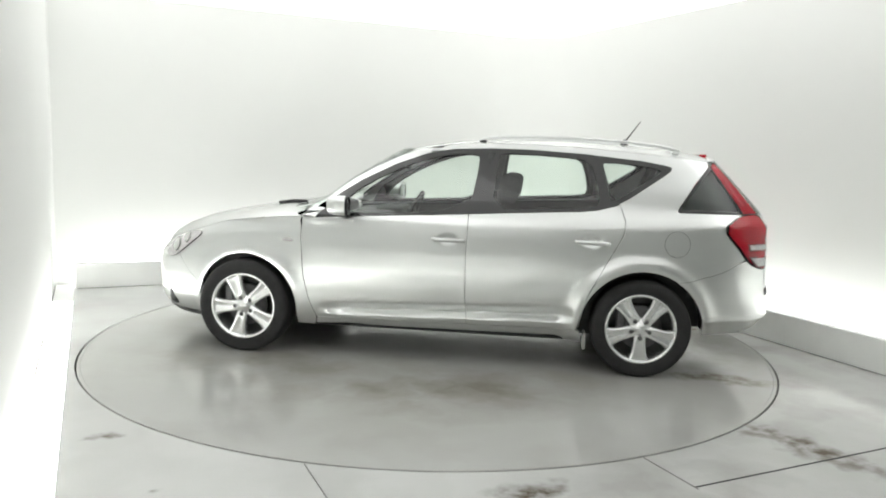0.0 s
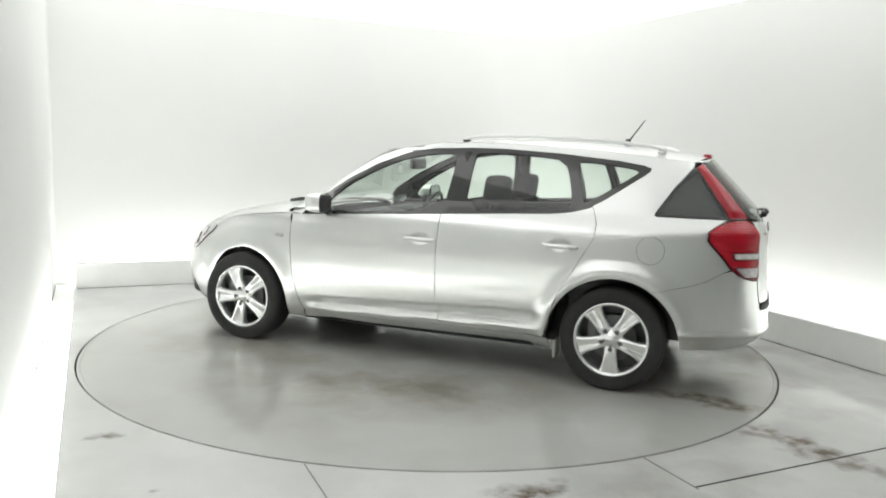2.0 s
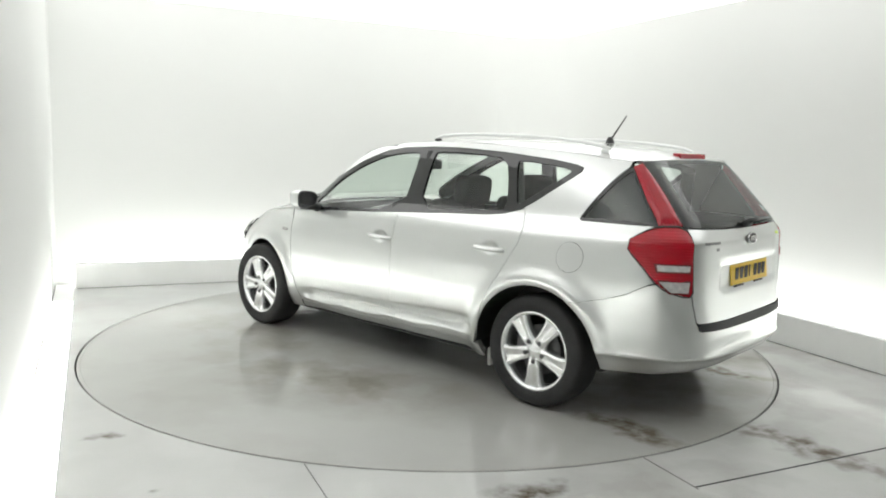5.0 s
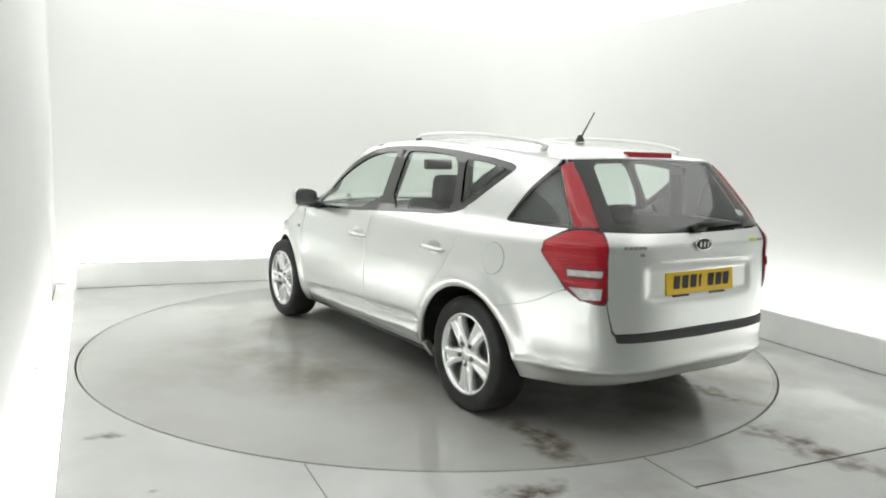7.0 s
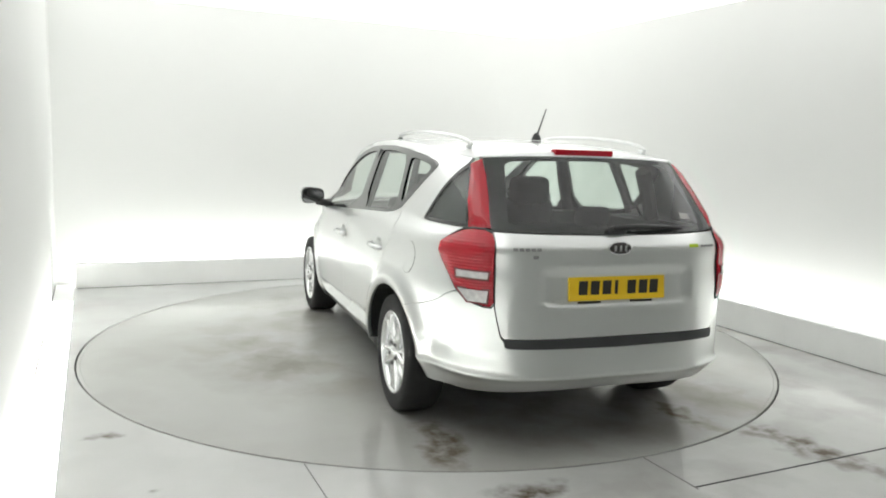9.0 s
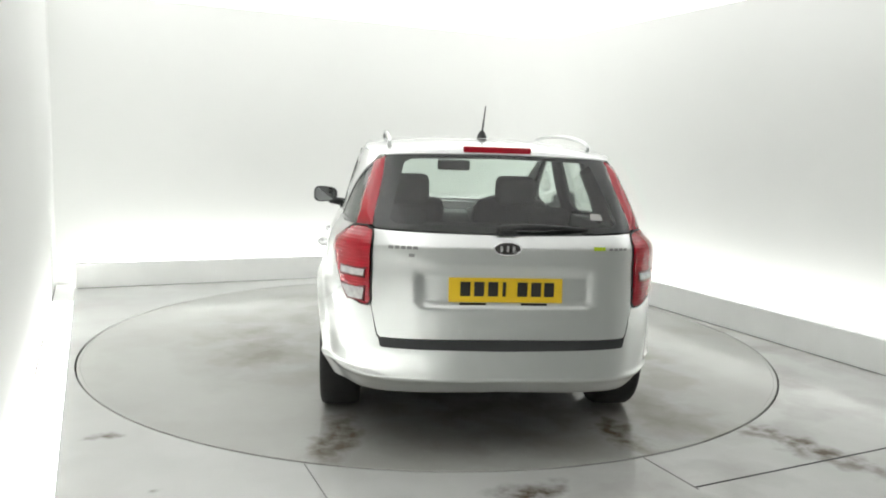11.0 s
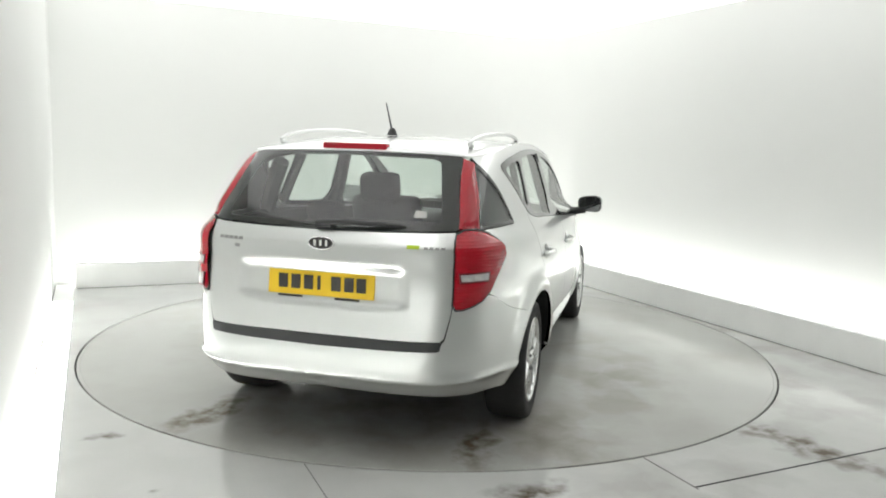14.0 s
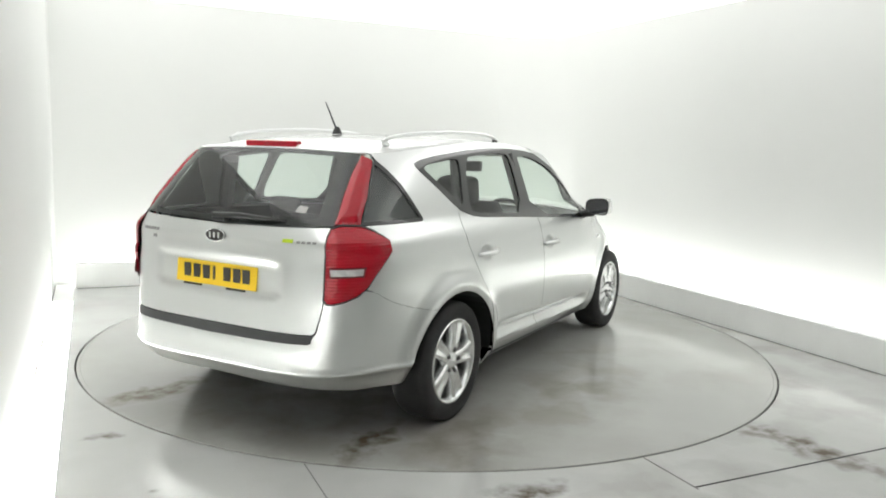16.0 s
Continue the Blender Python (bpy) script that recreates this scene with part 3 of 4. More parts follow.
# ---- outlines on the flank, (x, z) ----
BELT = [(2.15, 0.945), (1.955, 0.958), (1.314, 0.994), (0.654, 1.034), (0.42, 1.046), (0.30, 1.06), (0.20, 1.088), (0.10, 1.145)]
TOPLINE = [(-0.11, 1.293), (-0.15, 1.325), (-0.152, 1.343), (-0.11, 1.357), (0.04, 1.380), (0.40, 1.413), (0.75, 1.431), (1.0, 1.432), (1.25, 1.421), (1.43, 1.388), (1.64, 1.31), (1.86, 1.20), (2.02, 1.10)]
DLO = side_loop(BELT + TOPLINE)
PANE_F = side_loop(smooth_loop([(1.90, 0.978), (1.13, 1.022), (1.075, 1.36), (1.10, 1.392), (1.25, 1.385), (1.42, 1.355), (1.62, 1.28), (1.84, 1.165), (1.97, 1.06), (2.00, 1.0)], 1))
PANE_R = side_loop(smooth_loop([(0.985, 1.032), (0.62, 1.056), (0.36, 1.072), (0.295, 1.09), (0.31, 1.22), (0.365, 1.375), (0.55, 1.393), (0.75, 1.402), (0.93, 1.402), (0.955, 1.38)], 1))
PANE_Q = side_loop(smooth_loop([(0.225, 1.115), (0.165, 1.145), (-0.07, 1.30), (-0.09, 1.325), (0.0, 1.345), (0.27, 1.372), (0.285, 1.34), (0.24, 1.18)], 1))
TRI = side_loop([(-0.215, 1.065), (-0.36, 1.065), (-0.612, 1.063), (-0.53, 1.18), (-0.408, 1.352), (-0.392, 1.348), (-0.30, 1.235), (-0.206, 1.09), (-0.199, 1.072)])


def rear_pt(y, z):
    return (at_y(y, z), z)


UPPER_LAMP = dense([(at_x(-0.405, 1.358), 1.358), (at_x(-0.425, 1.374), 1.374), rear_pt(0.542, 1.38), rear_pt(0.552, 1.30), rear_pt(0.573, 1.2), rear_pt(0.597, 1.10), rear_pt(0.60, 1.066), (at_x(-0.612, 1.064), 1.064), (at_x(-0.53, 1.18), 1.18), (at_x(-0.408, 1.352), 1.352)], 0.02)
LOWER_LAMP = dense(smooth_loop([(at_x(-0.485, 0.975), 0.975), (at_x(-0.56, 1.03), 1.03), (at_x(-0.612, 1.058), 1.058), rear_pt(0.60, 1.060), rear_pt(0.597, 1.0), rear_pt(0.604, 0.906), rear_pt(0.606, 0.80), rear_pt(0.602, 0.716), (at_x(-0.745, 0.718), 0.718), (at_x(-0.655, 0.762), 0.762), (at_x(-0.58, 0.862), 0.862)], 1), 0.02)
GLASS_HALF = [(0.538, 1.385), (0.557, 1.30), (0.579, 1.2), (0.603, 1.10), (0.604, 1.06), (0.3, 1.05)]
REAR_GLASS = dense([rear_pt(y, z) for y, z in GLASS_HALF] + [rear_pt(0, 1.046)] + [rear_pt(-y, z) for y, z in GLASS_HALF[::-1]] + [rear_pt(-0.25, 1.394), rear_pt(0, 1.398), rear_pt(0.25, 1.394)], 0.03)
GATE_HALF = [(0.606, 1.054), (0.600, 1.0), (0.604, 0.906), (0.607, 0.80), (0.60, 0.70), (0.575, 0.585), (0.56, 0.572)]
TAILGATE = dense([rear_pt(y, z) for y, z in GATE_HALF] + [rear_pt(0, 0.572)] + [rear_pt(-y, z) for y, z in GATE_HALF[::-1]] + [rear_pt(-0.3, 1.044), rear_pt(0, 1.040), rear_pt(0.3, 1.044)], 0.03)


def arch(cx, r, a0, a1, n=26):
    return [(cx + r * math.cos(radians(a0 + (a1 - a0) * k / n)), 0.30 + r * math.sin(radians(a0 + (a1 - a0) * k / n))) for k in range(n + 1)]


AR, AF = 0.390, 0.376                             # radii of the rear and front wheel arches
ROOF_EDGE = [(-0.392, 1.386), (-0.15, 1.412), (0.1, 1.436), (0.4, 1.455), (0.75, 1.468), (1.0, 1.468), (1.25, 1.455), (1.43, 1.425), (1.52, 1.405)]
SHUT_FRONT = [(2.252, 0.945), (2.25, 0.82), (2.225, 0.55), (2.19, 0.40), (2.14, 0.270)]     # fender to front door
SHUT_MID = [(1.13, 1.005), (1.135, 0.75), (1.13, 0.40), (1.118, 0.281)]                     # between the doors
SHUT_BACK = [(0.165, 1.10), (0.13, 1.0), (0.135, 0.92), (0.18, 0.837), (0.256, 0.70), (0.335, 0.55), (0.375, 0.42), (0.41, 0.290)]


def outer_shell():
    sill = 0.290
    for mirror in (False, True):
        front_door = side_loop([SHUT_FRONT[0]] + SHUT_FRONT[1:] + SHUT_MID[::-1] + [(1.314, 0.994), (1.955, 0.958), (2.15, 0.945)])
        sheet("front_door", front_door, PAINT, mirror=mirror, grid=0.012)
        rear_door = side_loop(SHUT_MID + [(0.41, sill)] + SHUT_BACK[::-1] + [(0.20, 1.088), (0.30, 1.06), (0.42, 1.046), (0.654, 1.034)])
        sheet("rear_door", rear_door, PAINT, mirror=mirror, grid=0.012)
        fender = side_loop([(2.252, 0.945)] + SHUT_FRONT[1:] + [(2.16, 0.205), (2.279, 0.212)] + [p for p in arch(BASE, AF, 172, 20) ] + [(3.12, 0.50), (3.22, 0.618), (3.33, 0.622), (3.42, 0.632), (3.42, 0.665), (3.33, 0.71), (3.2, 0.765), (3.05, 0.815), (2.88, 0.868), (2.7, 0.90), (2.4, 0.935)])
        sheet("front_wing", fender, PAINT, mirror=mirror, grid=0.035)
        sheet("sill", side_loop([(0.385, 0.286), (0.41, 0.286), (1.118, 0.277), (2.138, 0.266), (2.158, 0.206), (1.2, 0.204), (0.372, 0.200)]), PAINT, mirror=mirror, lift=-0.004, depth=0.05, label="silver sill below the doors")
        quarter = flank(SHUT_BACK[:-1] + [(0.398, 0.30)] + arch(0.0, AR, 3, 122) + [(-0.275, 0.637), (-0.426, 0.676), (-0.52, 0.71), (-0.60, 0.760)])
        quarter += flank([(-0.70, 0.80), (-0.65, 0.87), (-0.56, 0.966), (-0.56, 0.992), (-0.59, 1.032), (-0.612, 1.05), (-0.612, 1.061), (-0.36, 1.063), (-0.212, 1.063), (-0.197, 1.071), (-0.204, 1.09), (-0.298, 1.236), (-0.390, 1.352), (-0.392, 1.386)])
        quarter += flank(ROOF_EDGE + [(1.62, 1.365), (1.76, 1.298), (1.94, 1.20), (2.10, 1.09), (2.24, 0.985), (2.25, 0.95), (2.15, 0.947)])[1:]
        quarter += flank(TOPLINE[::-1] + BELT[:5:-1])[:-1]
        sheet("quarter_panel", quarter, PAINT, mirror=mirror, grid=0.03, label="silver rear quarter panel and roof side")
        sheet("window_frame", DLO, GLOSSY, holes=[PANE_F, PANE_R, PANE_Q], mirror=mirror, lift=0.002, gap=0.0, label="gloss black window surround")
        for pane in (PANE_F, PANE_R, PANE_Q):
            ob = sheet("side_window", pane, GLASS, mirror=mirror, lift=-0.004, depth=0, gap=-0.006, grid=0.08)
            ob.visible_shadow = False
        sheet("quarter_window", inset_loop(TRI, 0.012), GLASS, mirror=mirror, lift=-0.002, depth=0, gap=0.0).visible_shadow = False
        sheet("quarter_window_seal", TRI, GLOSSY, holes=[inset_loop(TRI, 0.014)], mirror=mirror, lift=0.001, gap=0.0)
        sheet("quarter_window_backing", inset_loop(TRI, 0.004), PLASTIC, mirror=mirror, lift=-0.022, depth=0, gap=0.0, label="dark backing of the small rear quarter window")
        lamp = sheet("tail_lamp", LOWER_LAMP, RIBBED, mirror=mirror, lift=0.005, bow=0.010, shape=lambda q, z: 0.012 * (1 - step(z, 0.968, 1.05)) - 0.008 * step(0.86 - z, 0.0, 0.14), depth=0.03, grid=0.015, label="red tail lamp with clear strips")
        sheet("upper_tail_lamp", UPPER_LAMP, RED, mirror=mirror, lift=0.003, bow=0.014, grid=0.012, label="slim red upper tail lamp beside the rear window")
        for z0, z1, y0, y1 in (((0.842, 0.872, 0.626, 0.715),) if mirror else ((0.842, 0.872, 0.626, 0.722), (0.738, 0.79, 0.630, 0.722))):
            sheet("strip_frame", dense([rear_pt(y0 - 0.004, z0 - 0.008), rear_pt(y1 + (0.004 if z0 > 0.8 else -0.026), z0 - 0.008), rear_pt(y1 + 0.006, z1 + 0.008), rear_pt(y0 - 0.010, z1 + 0.008)], 0.02), DEEPRED, mirror=mirror, lift=0.0272 if z0 > 0.8 else 0.0232, depth=0.008, gap=0.0, grid=0.02, parent=lamp, label="dark red frame of the clear strip")
            sheet("lamp_strip", dense([rear_pt(y0, z0), rear_pt(y1 - (0.03 if z0 < 0.8 else 0), z0), rear_pt(y1, z1), rear_pt(y0 - 0.006, z1)], 0.02), CLEAR, mirror=mirror, lift=0.0285 if z0 > 0.8 else 0.0245, depth=0.008, gap=0.0, grid=0.02, parent=lamp, label="clear lens strip")
        sheet("lamp_rim", inset_loop(LOWER_LAMP, -0.006), TRIM, holes=[LOWER_LAMP], mirror=mirror, lift=0.0085, depth=0.012, gap=0.0, parent=lamp)
    # tail
    tail = sheet("tailgate", TAILGATE, PAINT, label="silver tailgate with a plate recess", lift=0.003, depth=0.03, grid=0.018)
    ob = sheet("rear_window", REAR_GLASS, DARKGLASS, lift=0.004, depth=0, gap=0.0, label="tinted rear window")
    ob.visible_shadow = False
    sheet("rear_window_band", REAR_GLASS, FRIT, holes=[dense([(at_y(y, z), z) for y, z in ((0.455, 1.352), (0.485, 1.25), (0.525, 1.10), (0.50, 1.082), (0.2, 1.074), (-0.2, 1.074), (-0.50, 1.082), (-0.525, 1.10), (-0.485, 1.25), (-0.455, 1.352), (-0.42, 1.369), (0, 1.378), (0.42, 1.369))], 0.03)], lift=0.001, depth=0, gap=0.0, label="black painted edge of the rear window")
    lip_half = [(0.552, 1.384), (0.40, 1.392), (0.2, 1.397)]
    lip_top = [(0.552, 1.391), (0.40, 1.404), (0.2, 1.415)]
    lip = dense([rear_pt(y, z) for y, z in lip_half] + [rear_pt(0, 1.399)] + [rear_pt(-y, z) for y, z in lip_half[::-1]] + [rear_pt(-y, z) for y, z in lip_top] + [rear_pt(0, 1.419)] + [rear_pt(y, z) for y, z in lip_top[::-1]])
    sheet("spoiler_lip", lip, PAINT, lift=0.004, gap=0.0, depth=0.02)
    # bumpers
    upper = flank(arch(0.0, AR, 181.5, 122, 10) + [(-0.275, 0.637), (-0.426, 0.676), (-0.52, 0.71), (-0.60, 0.760), (-0.66, 0.775), (-0.745, 0.76)]) + run([rear_pt(0.609, 0.75), rear_pt(0.602, 0.70), rear_pt(0.578, 0.58), rear_pt(0.56, 0.556), rear_pt(0.0, 0.55)])
    under = flank([(-0.39, 0.29), (-0.5, 0.286), (-0.62, 0.286)]) + run([rear_pt(0.62, 0.296), rear_pt(0.45, 0.313), rear_pt(0.0, 0.322)])
    over = lambda l: [(2 * QR - q, z) for q, z in l]
    loop = upper + over(upper[:-1])[::-1] + over(under[1:]) + under[1:-1][::-1]
    sheet("rear_bumper", loop, PAINT, label="silver rear bumper with a crease", depth=0.05, lift=0.001, grid=0.025, gap=0.0)
    strip = dense([rear_pt(0.565, 0.571), rear_pt(0.0, 0.571), rear_pt(-0.565, 0.571), rear_pt(-0.558, 0.535), rear_pt(-0.545, 0.530), rear_pt(0.0, 0.522), rear_pt(0.545, 0.530), rear_pt(0.558, 0.535)])
    sheet("bumper_pad", strip, PLASTIC, lift=0.010, depth=0.03, gap=0.0, label="dark grey loading strip on the bumper")
    # front end
    upper = flank(arch(BASE, AF, -13, 20, 8) + [(3.12, 0.50), (3.22, 0.618), (3.33, 0.622)]) + run([(at_x(3.42, 0.632), 0.632), (QF, 0.66)])
    under = run([(at_x(3.018, 0.212), 0.212), (at_x(3.3, 0.204), 0.204), (QF, 0.204)])
    over = lambda l: [(2 * QF - q, z) for q, z in l]
    loop = upper + over(upper[:-1])[::-1] + over(under[1:]) + under[1:-1][::-1]
    sheet("front_bumper", loop, PAINT, depth=0.03, gap=0.001)
    lip = dense([(at_x(3.02, 0.214), 0.214), (at_x(3.3, 0.204), 0.204), (QF, 0.204), (2 * QF - at_x(3.3, 0.204), 0.204), (2 * QF - at_x(3.02, 0.214), 0.214), (2 * QF - at_x(3.02, 0.168), 0.168), (QF, 0.165), (at_x(3.02, 0.168), 0.168)])
    sheet("front_lip", lip, TRIM, depth=0.05, gap=0.0, lift=0.004)
    for mirror in (False, True):
        hl = side_loop(smooth_loop([(3.02, 0.785), (3.12, 0.70), (3.25, 0.60), (3.36, 0.585), (3.40, 0.66), (3.28, 0.745), (3.10, 0.795)], 2))
        sheet("headlamp", hl, CLEAR, mirror=mirror, lift=0.006, bow=0.01, grid=0.03, label="clear headlamp")
        for cx, cz, r in ((3.16, 0.728, 0.026), (3.25, 0.672, 0.034)):
            rings = [[(at_x(cx + k * r * math.cos(a), cz + k * r * math.sin(a)), cz + k * r * math.sin(a)) for a in [2 * math.pi * i / 24 for i in range(24)]] for k in (1.2, 1.0)]
            lens = sheet("reflector_bezel", rings[0], ALLOY, mirror=mirror, lift=0.0175, depth=0.004, gap=0.0, grid=0.02, label="silver bezel round a lamp reflector")
            sheet("reflector", rings[1], CHROME, mirror=mirror, lift=0.0195, bow=0.008, depth=0.003, gap=0.0, grid=0.012, parent=lens, label="bright lamp reflector")
    up = run([(at_x(2.235, 0.99), 0.99), (at_x(2.10, 1.085), 1.085), (at_x(1.94, 1.195), 1.195), (at_x(1.76, 1.293), 1.293), (at_x(1.62, 1.36), 1.36), (at_x(1.53, 1.395), 1.395), (QF, 1.42)])
    low = run([(at_x(2.235, 0.99), 0.99), (QF, 1.0)])
    loop = up + over(up[:-1])[::-1] + over(low[1:]) + low[1:-1][::-1]
    ob = sheet("windscreen", loop, GLASS, depth=0, gap=0.002, grid=0.06)
    ob.visible_shadow = False


outer_shell()


def cap(name, edge, centre, mat, power=2.4, cols=25, squeeze=1.0, label=""):
    """A crowned panel between the left and right edge curves (x, z on the flank) over a centre line (x, z)."""
    bm = bmesh.new()
    rows = []
    m = 40
    ex, ez = [e[0] for e in edge], [e[1] for e in edge]
    cx, cz = [c[0] for c in centre], [c[1] for c in centre]
    for i in range(m + 1):
        t = i / m
        te = np.linspace(0, 1, len(ex))
        xe, ze = float(np.interp(t, te, ex)), float(np.interp(t, te, ez))
        tc = np.linspace(0, 1, len(cx))
        xm, zm = float(np.interp(t, tc, cx)), float(np.interp(t, tc, cz))
        p = skin_point(at_x(xe, ze), ze)
        row = []
        for j in range(-cols, cols + 1):
            v = j / cols
            a = abs(v)
            row.append(bm.verts.new((xm + (p.x - xm) * a ** 2, p.y * squeeze * v, zm + (ze - zm) * a ** power)))
        rows.append(row)
    for a, b in zip(rows, rows[1:]):
        for j in range(2 * cols):
            bm.faces.new((a[j], a[j + 1], b[j + 1], b[j]))
    bmesh.ops.smooth_vert(bm, verts=[v for r in rows[1:-1] for v in r[1:-1]], factor=0.5, use_axis_x=False, use_axis_y=False, use_axis_z=True)
    bmesh.ops.recalc_face_normals(bm, faces=bm.faces)
    if sum(f.normal.z for f in bm.faces) < 0:
        bmesh.ops.reverse_faces(bm, faces=bm.faces)
    ob = carpart(name, bm, mat, label, True)
    return ob


def even(pts, n=30):
    """Points spread evenly along x."""
    xs = [p[0] for p in pts]
    s = np.linspace(0, 1, n)
    grid = [xs[0] + (xs[-1] - xs[0]) * t for t in s]
    order = np.argsort(xs)
    return [(x, float(np.interp(x, np.array(xs)[order], np.array([p[1] for p in pts])[order]))) for x in grid]


def upper_body():
    cap("roof", even(ROOF_EDGE), even([(-0.455, 1.418), (-0.42, 1.432), (-0.2, 1.462), (0.1, 1.484), (0.5, 1.50), (0.9, 1.503), (1.23, 1.49), (1.46, 1.455), (1.60, 1.424)]), PAINT, label="silver roof with a rear spoiler")
    cap("headlining", [(x, z - 0.035) for x, z in even(ROOF_EDGE[1:])], [(x, z - 0.03) for x, z in even([(-0.3, 1.44), (-0.2, 1.452), (0.1, 1.474), (0.5, 1.49), (0.9, 1.493), (1.23, 1.48), (1.46, 1.445), (1.60, 1.41)])], LINING)
    cap("bonnet", even([(2.25, 0.947), (2.4, 0.937), (2.7, 0.902), (2.88, 0.869), (3.05, 0.816), (3.2, 0.766), (3.33, 0.711), (3.42, 0.666)]), even([(2.33, 1.0), (2.47, 1.005), (2.72, 0.968), (2.9, 0.935), (3.14, 0.885), (3.37, 0.80), (3.48, 0.73), (3.53, 0.665)]), PAINT, power=3.6)
    cap("scuttle", even([(2.24, 0.953), (2.252, 0.937), (2.30, 0.931)]), even([(2.30, 0.98), (2.33, 0.99), (2.42, 0.992)]), PAINT, squeeze=0.9)
    # roof rails
    for s in (1, -1):
        rail = carpart("roof_rail", tube(bmesh.new(), [(x, s * (0.535 - 0.02 * abs(x - 0.5)), z) for x, z in ((-0.22, 1.448), (-0.16, 1.468), (-0.05, 1.484), (0.1, 1.498), (0.4, 1.514), (0.7, 1.518), (0.92, 1.512), (1.03, 1.503), (1.08, 1.490), (1.10, 1.478))], [0.008] + [0.011] * 8 + [0.008], 10), PAINT, "silver roof rail", True)
        for x0, z0, mat in ((-0.19, 1.443, PAINT), (1.075, 1.478, TRIM)):
            bm = box(bmesh.new(), x0, s * 0.522, z0 - (0.006 if mat is PAINT else 0.0), 0.05, 0.024, 0.026, 0.01)
            part("rail_foot", bm, mat, rail, "black rail foot" if mat is TRIM else "")
    # aerial
    bm = lathe(bmesh.new(), [(0.0, 0.03), (0.012, 0.028), (0.022, 0.01), (0.03, -0.012)], 20)
    bmesh.ops.rotate(bm, matrix=Matrix.Rotation(radians(90), 3, "X"), verts=bm.verts)
    bmesh.ops.translate(bm, vec=(0.09, 0, 1.498), verts=bm.verts)
    ant = carpart("aerial", bm, TRIM, "black whip aerial on the roof", True)
    part("whip", tube(bmesh.new(), [(0.085, 0, 1.51), (-0.017, 0, 1.657)], [0.006, 0.003], 8), TRIM, ant, "", True)
    # high brake lamp
    bm = bmesh.new()
    box(bm, -0.44, 0, 1.42, 0.05, 0.335, 0.034, 0.008)
    carpart("brake_lamp", bm, RED, "red high-level brake lamp in the spoiler")


upper_body()


def wheel(x, s, first):
    """Tyre, five-spoke rim, hub, nuts and brake disc; s is the flank."""
    y = 0.862
    bm = bmesh.new()
    prof = [(0.222, -0.205), (0.24, -0.208), (0.28, -0.212), (0.305, -0.205), (0.3155, -0.185), (0.317, -0.16), (0.3175, -0.1), (0.317, -0.05), (0.3155, -0.025), (0.305, -0.006), (0.285, 0.0), (0.26, 0.0), (0.24, -0.004), (0.224, -0.012), (0.218, -0.02)]
    lathe(bm, prof, 72)
    tyre = carpart("tyre", bm, RUBBER, "worn black tyre", True)
    tyre.location = AXLE + Vector((x, s * y, 0.316))
    if s < 0:
        tyre.rotation_euler = (0, 0, math.pi)
    rim = bmesh.new()
    lathe(rim, [(0.226, -0.010), (0.224, -0.004), (0.216, -0.004), (0.206, -0.016), (0.200, -0.04), (0.196, -0.12), (0.20, -0.19)], 72)
    rim = part("rim", rim, ALLOY, tyre, "silver five-spoke alloy rim", True)
    for k in range(5):
        a0 = 2 * math.pi * k / 5 + radians(first)
        bm = bmesh.new()
        secs = []
        for r, w, d0 in ((0.03, 0.024, -0.020), (0.06, 0.038, -0.014), (0.09, 0.040, -0.010), (0.12, 0.042, -0.009), (0.15, 0.046, -0.010), (0.18, 0.054, -0.012), (0.198, 0.064, -0.012), (0.212, 0.078, -0.012)):
            sec = []
            hollow = -0.011 * step(r, 0.08, 0.13)
            for u, dz in ((-1, -0.05), (-1, -0.013), (-0.85, -0.003), (-0.55, 0.0), (-0.3, hollow), (0, hollow), (0.3, hollow), (0.55, 0.0), (0.85, -0.003), (1, -0.013), (1, -0.05)):
                lx = u * w
                sec.append(bm.verts.new((r * math.cos(a0) - lx * math.sin(a0), d0 + dz, r * math.sin(a0) + lx * math.cos(a0))))
            secs.append(sec)
        for a, b in zip(secs, secs[1:]):
            for j in range(10):
                bm.faces.new((a[j], a[j + 1], b[j + 1], b[j]))
        bmesh.ops.recalc_face_normals(bm, faces=bm.faces)
        part("spoke", bm, ALLOY, tyre, "", True)
        at = (0.060 * math.cos(a0), 0, 0.060 * math.sin(a0))
        part("nut_seat", lathe(bmesh.new(), [(0.0, -0.0125), (0.013, -0.0125), (0.0135, -0.02)], 16, at), TRIM, tyre)
        part("wheel_nut", lathe(bmesh.new(), [(0.0, -0.004), (0.007, -0.004), (0.009, -0.008), (0.009, -0.03)], 8, at), STEEL, tyre, "", True)
    part("hub_cap", lathe(bmesh.new(), [(0.0, -0.002), (0.02, -0.003), (0.029, -0.008), (0.034, -0.012), (0.062, -0.024), (0.075, -0.034), (0.075, -0.06)], 32), ALLOY, tyre, "", True)
    part("brake_disc", lathe(bmesh.new(), [(0.05, -0.075), (0.14, -0.075), (0.142, -0.08), (0.142, -0.1), (0.05, -0.1)], 48), STEEL, tyre, "", True)
    bm = bmesh.new()
    box(bm, 0.12, -0.085, 0.05, 0.06, 0.06, 0.16, 0.015)
    part("brake_caliper", bm, STEEL, tyre)
    part("wheel_back", lathe(bmesh.new(), [(0.0, -0.13), (0.2, -0.13), (0.2, -0.14)], 32), TRIM, tyre)
    return tyre


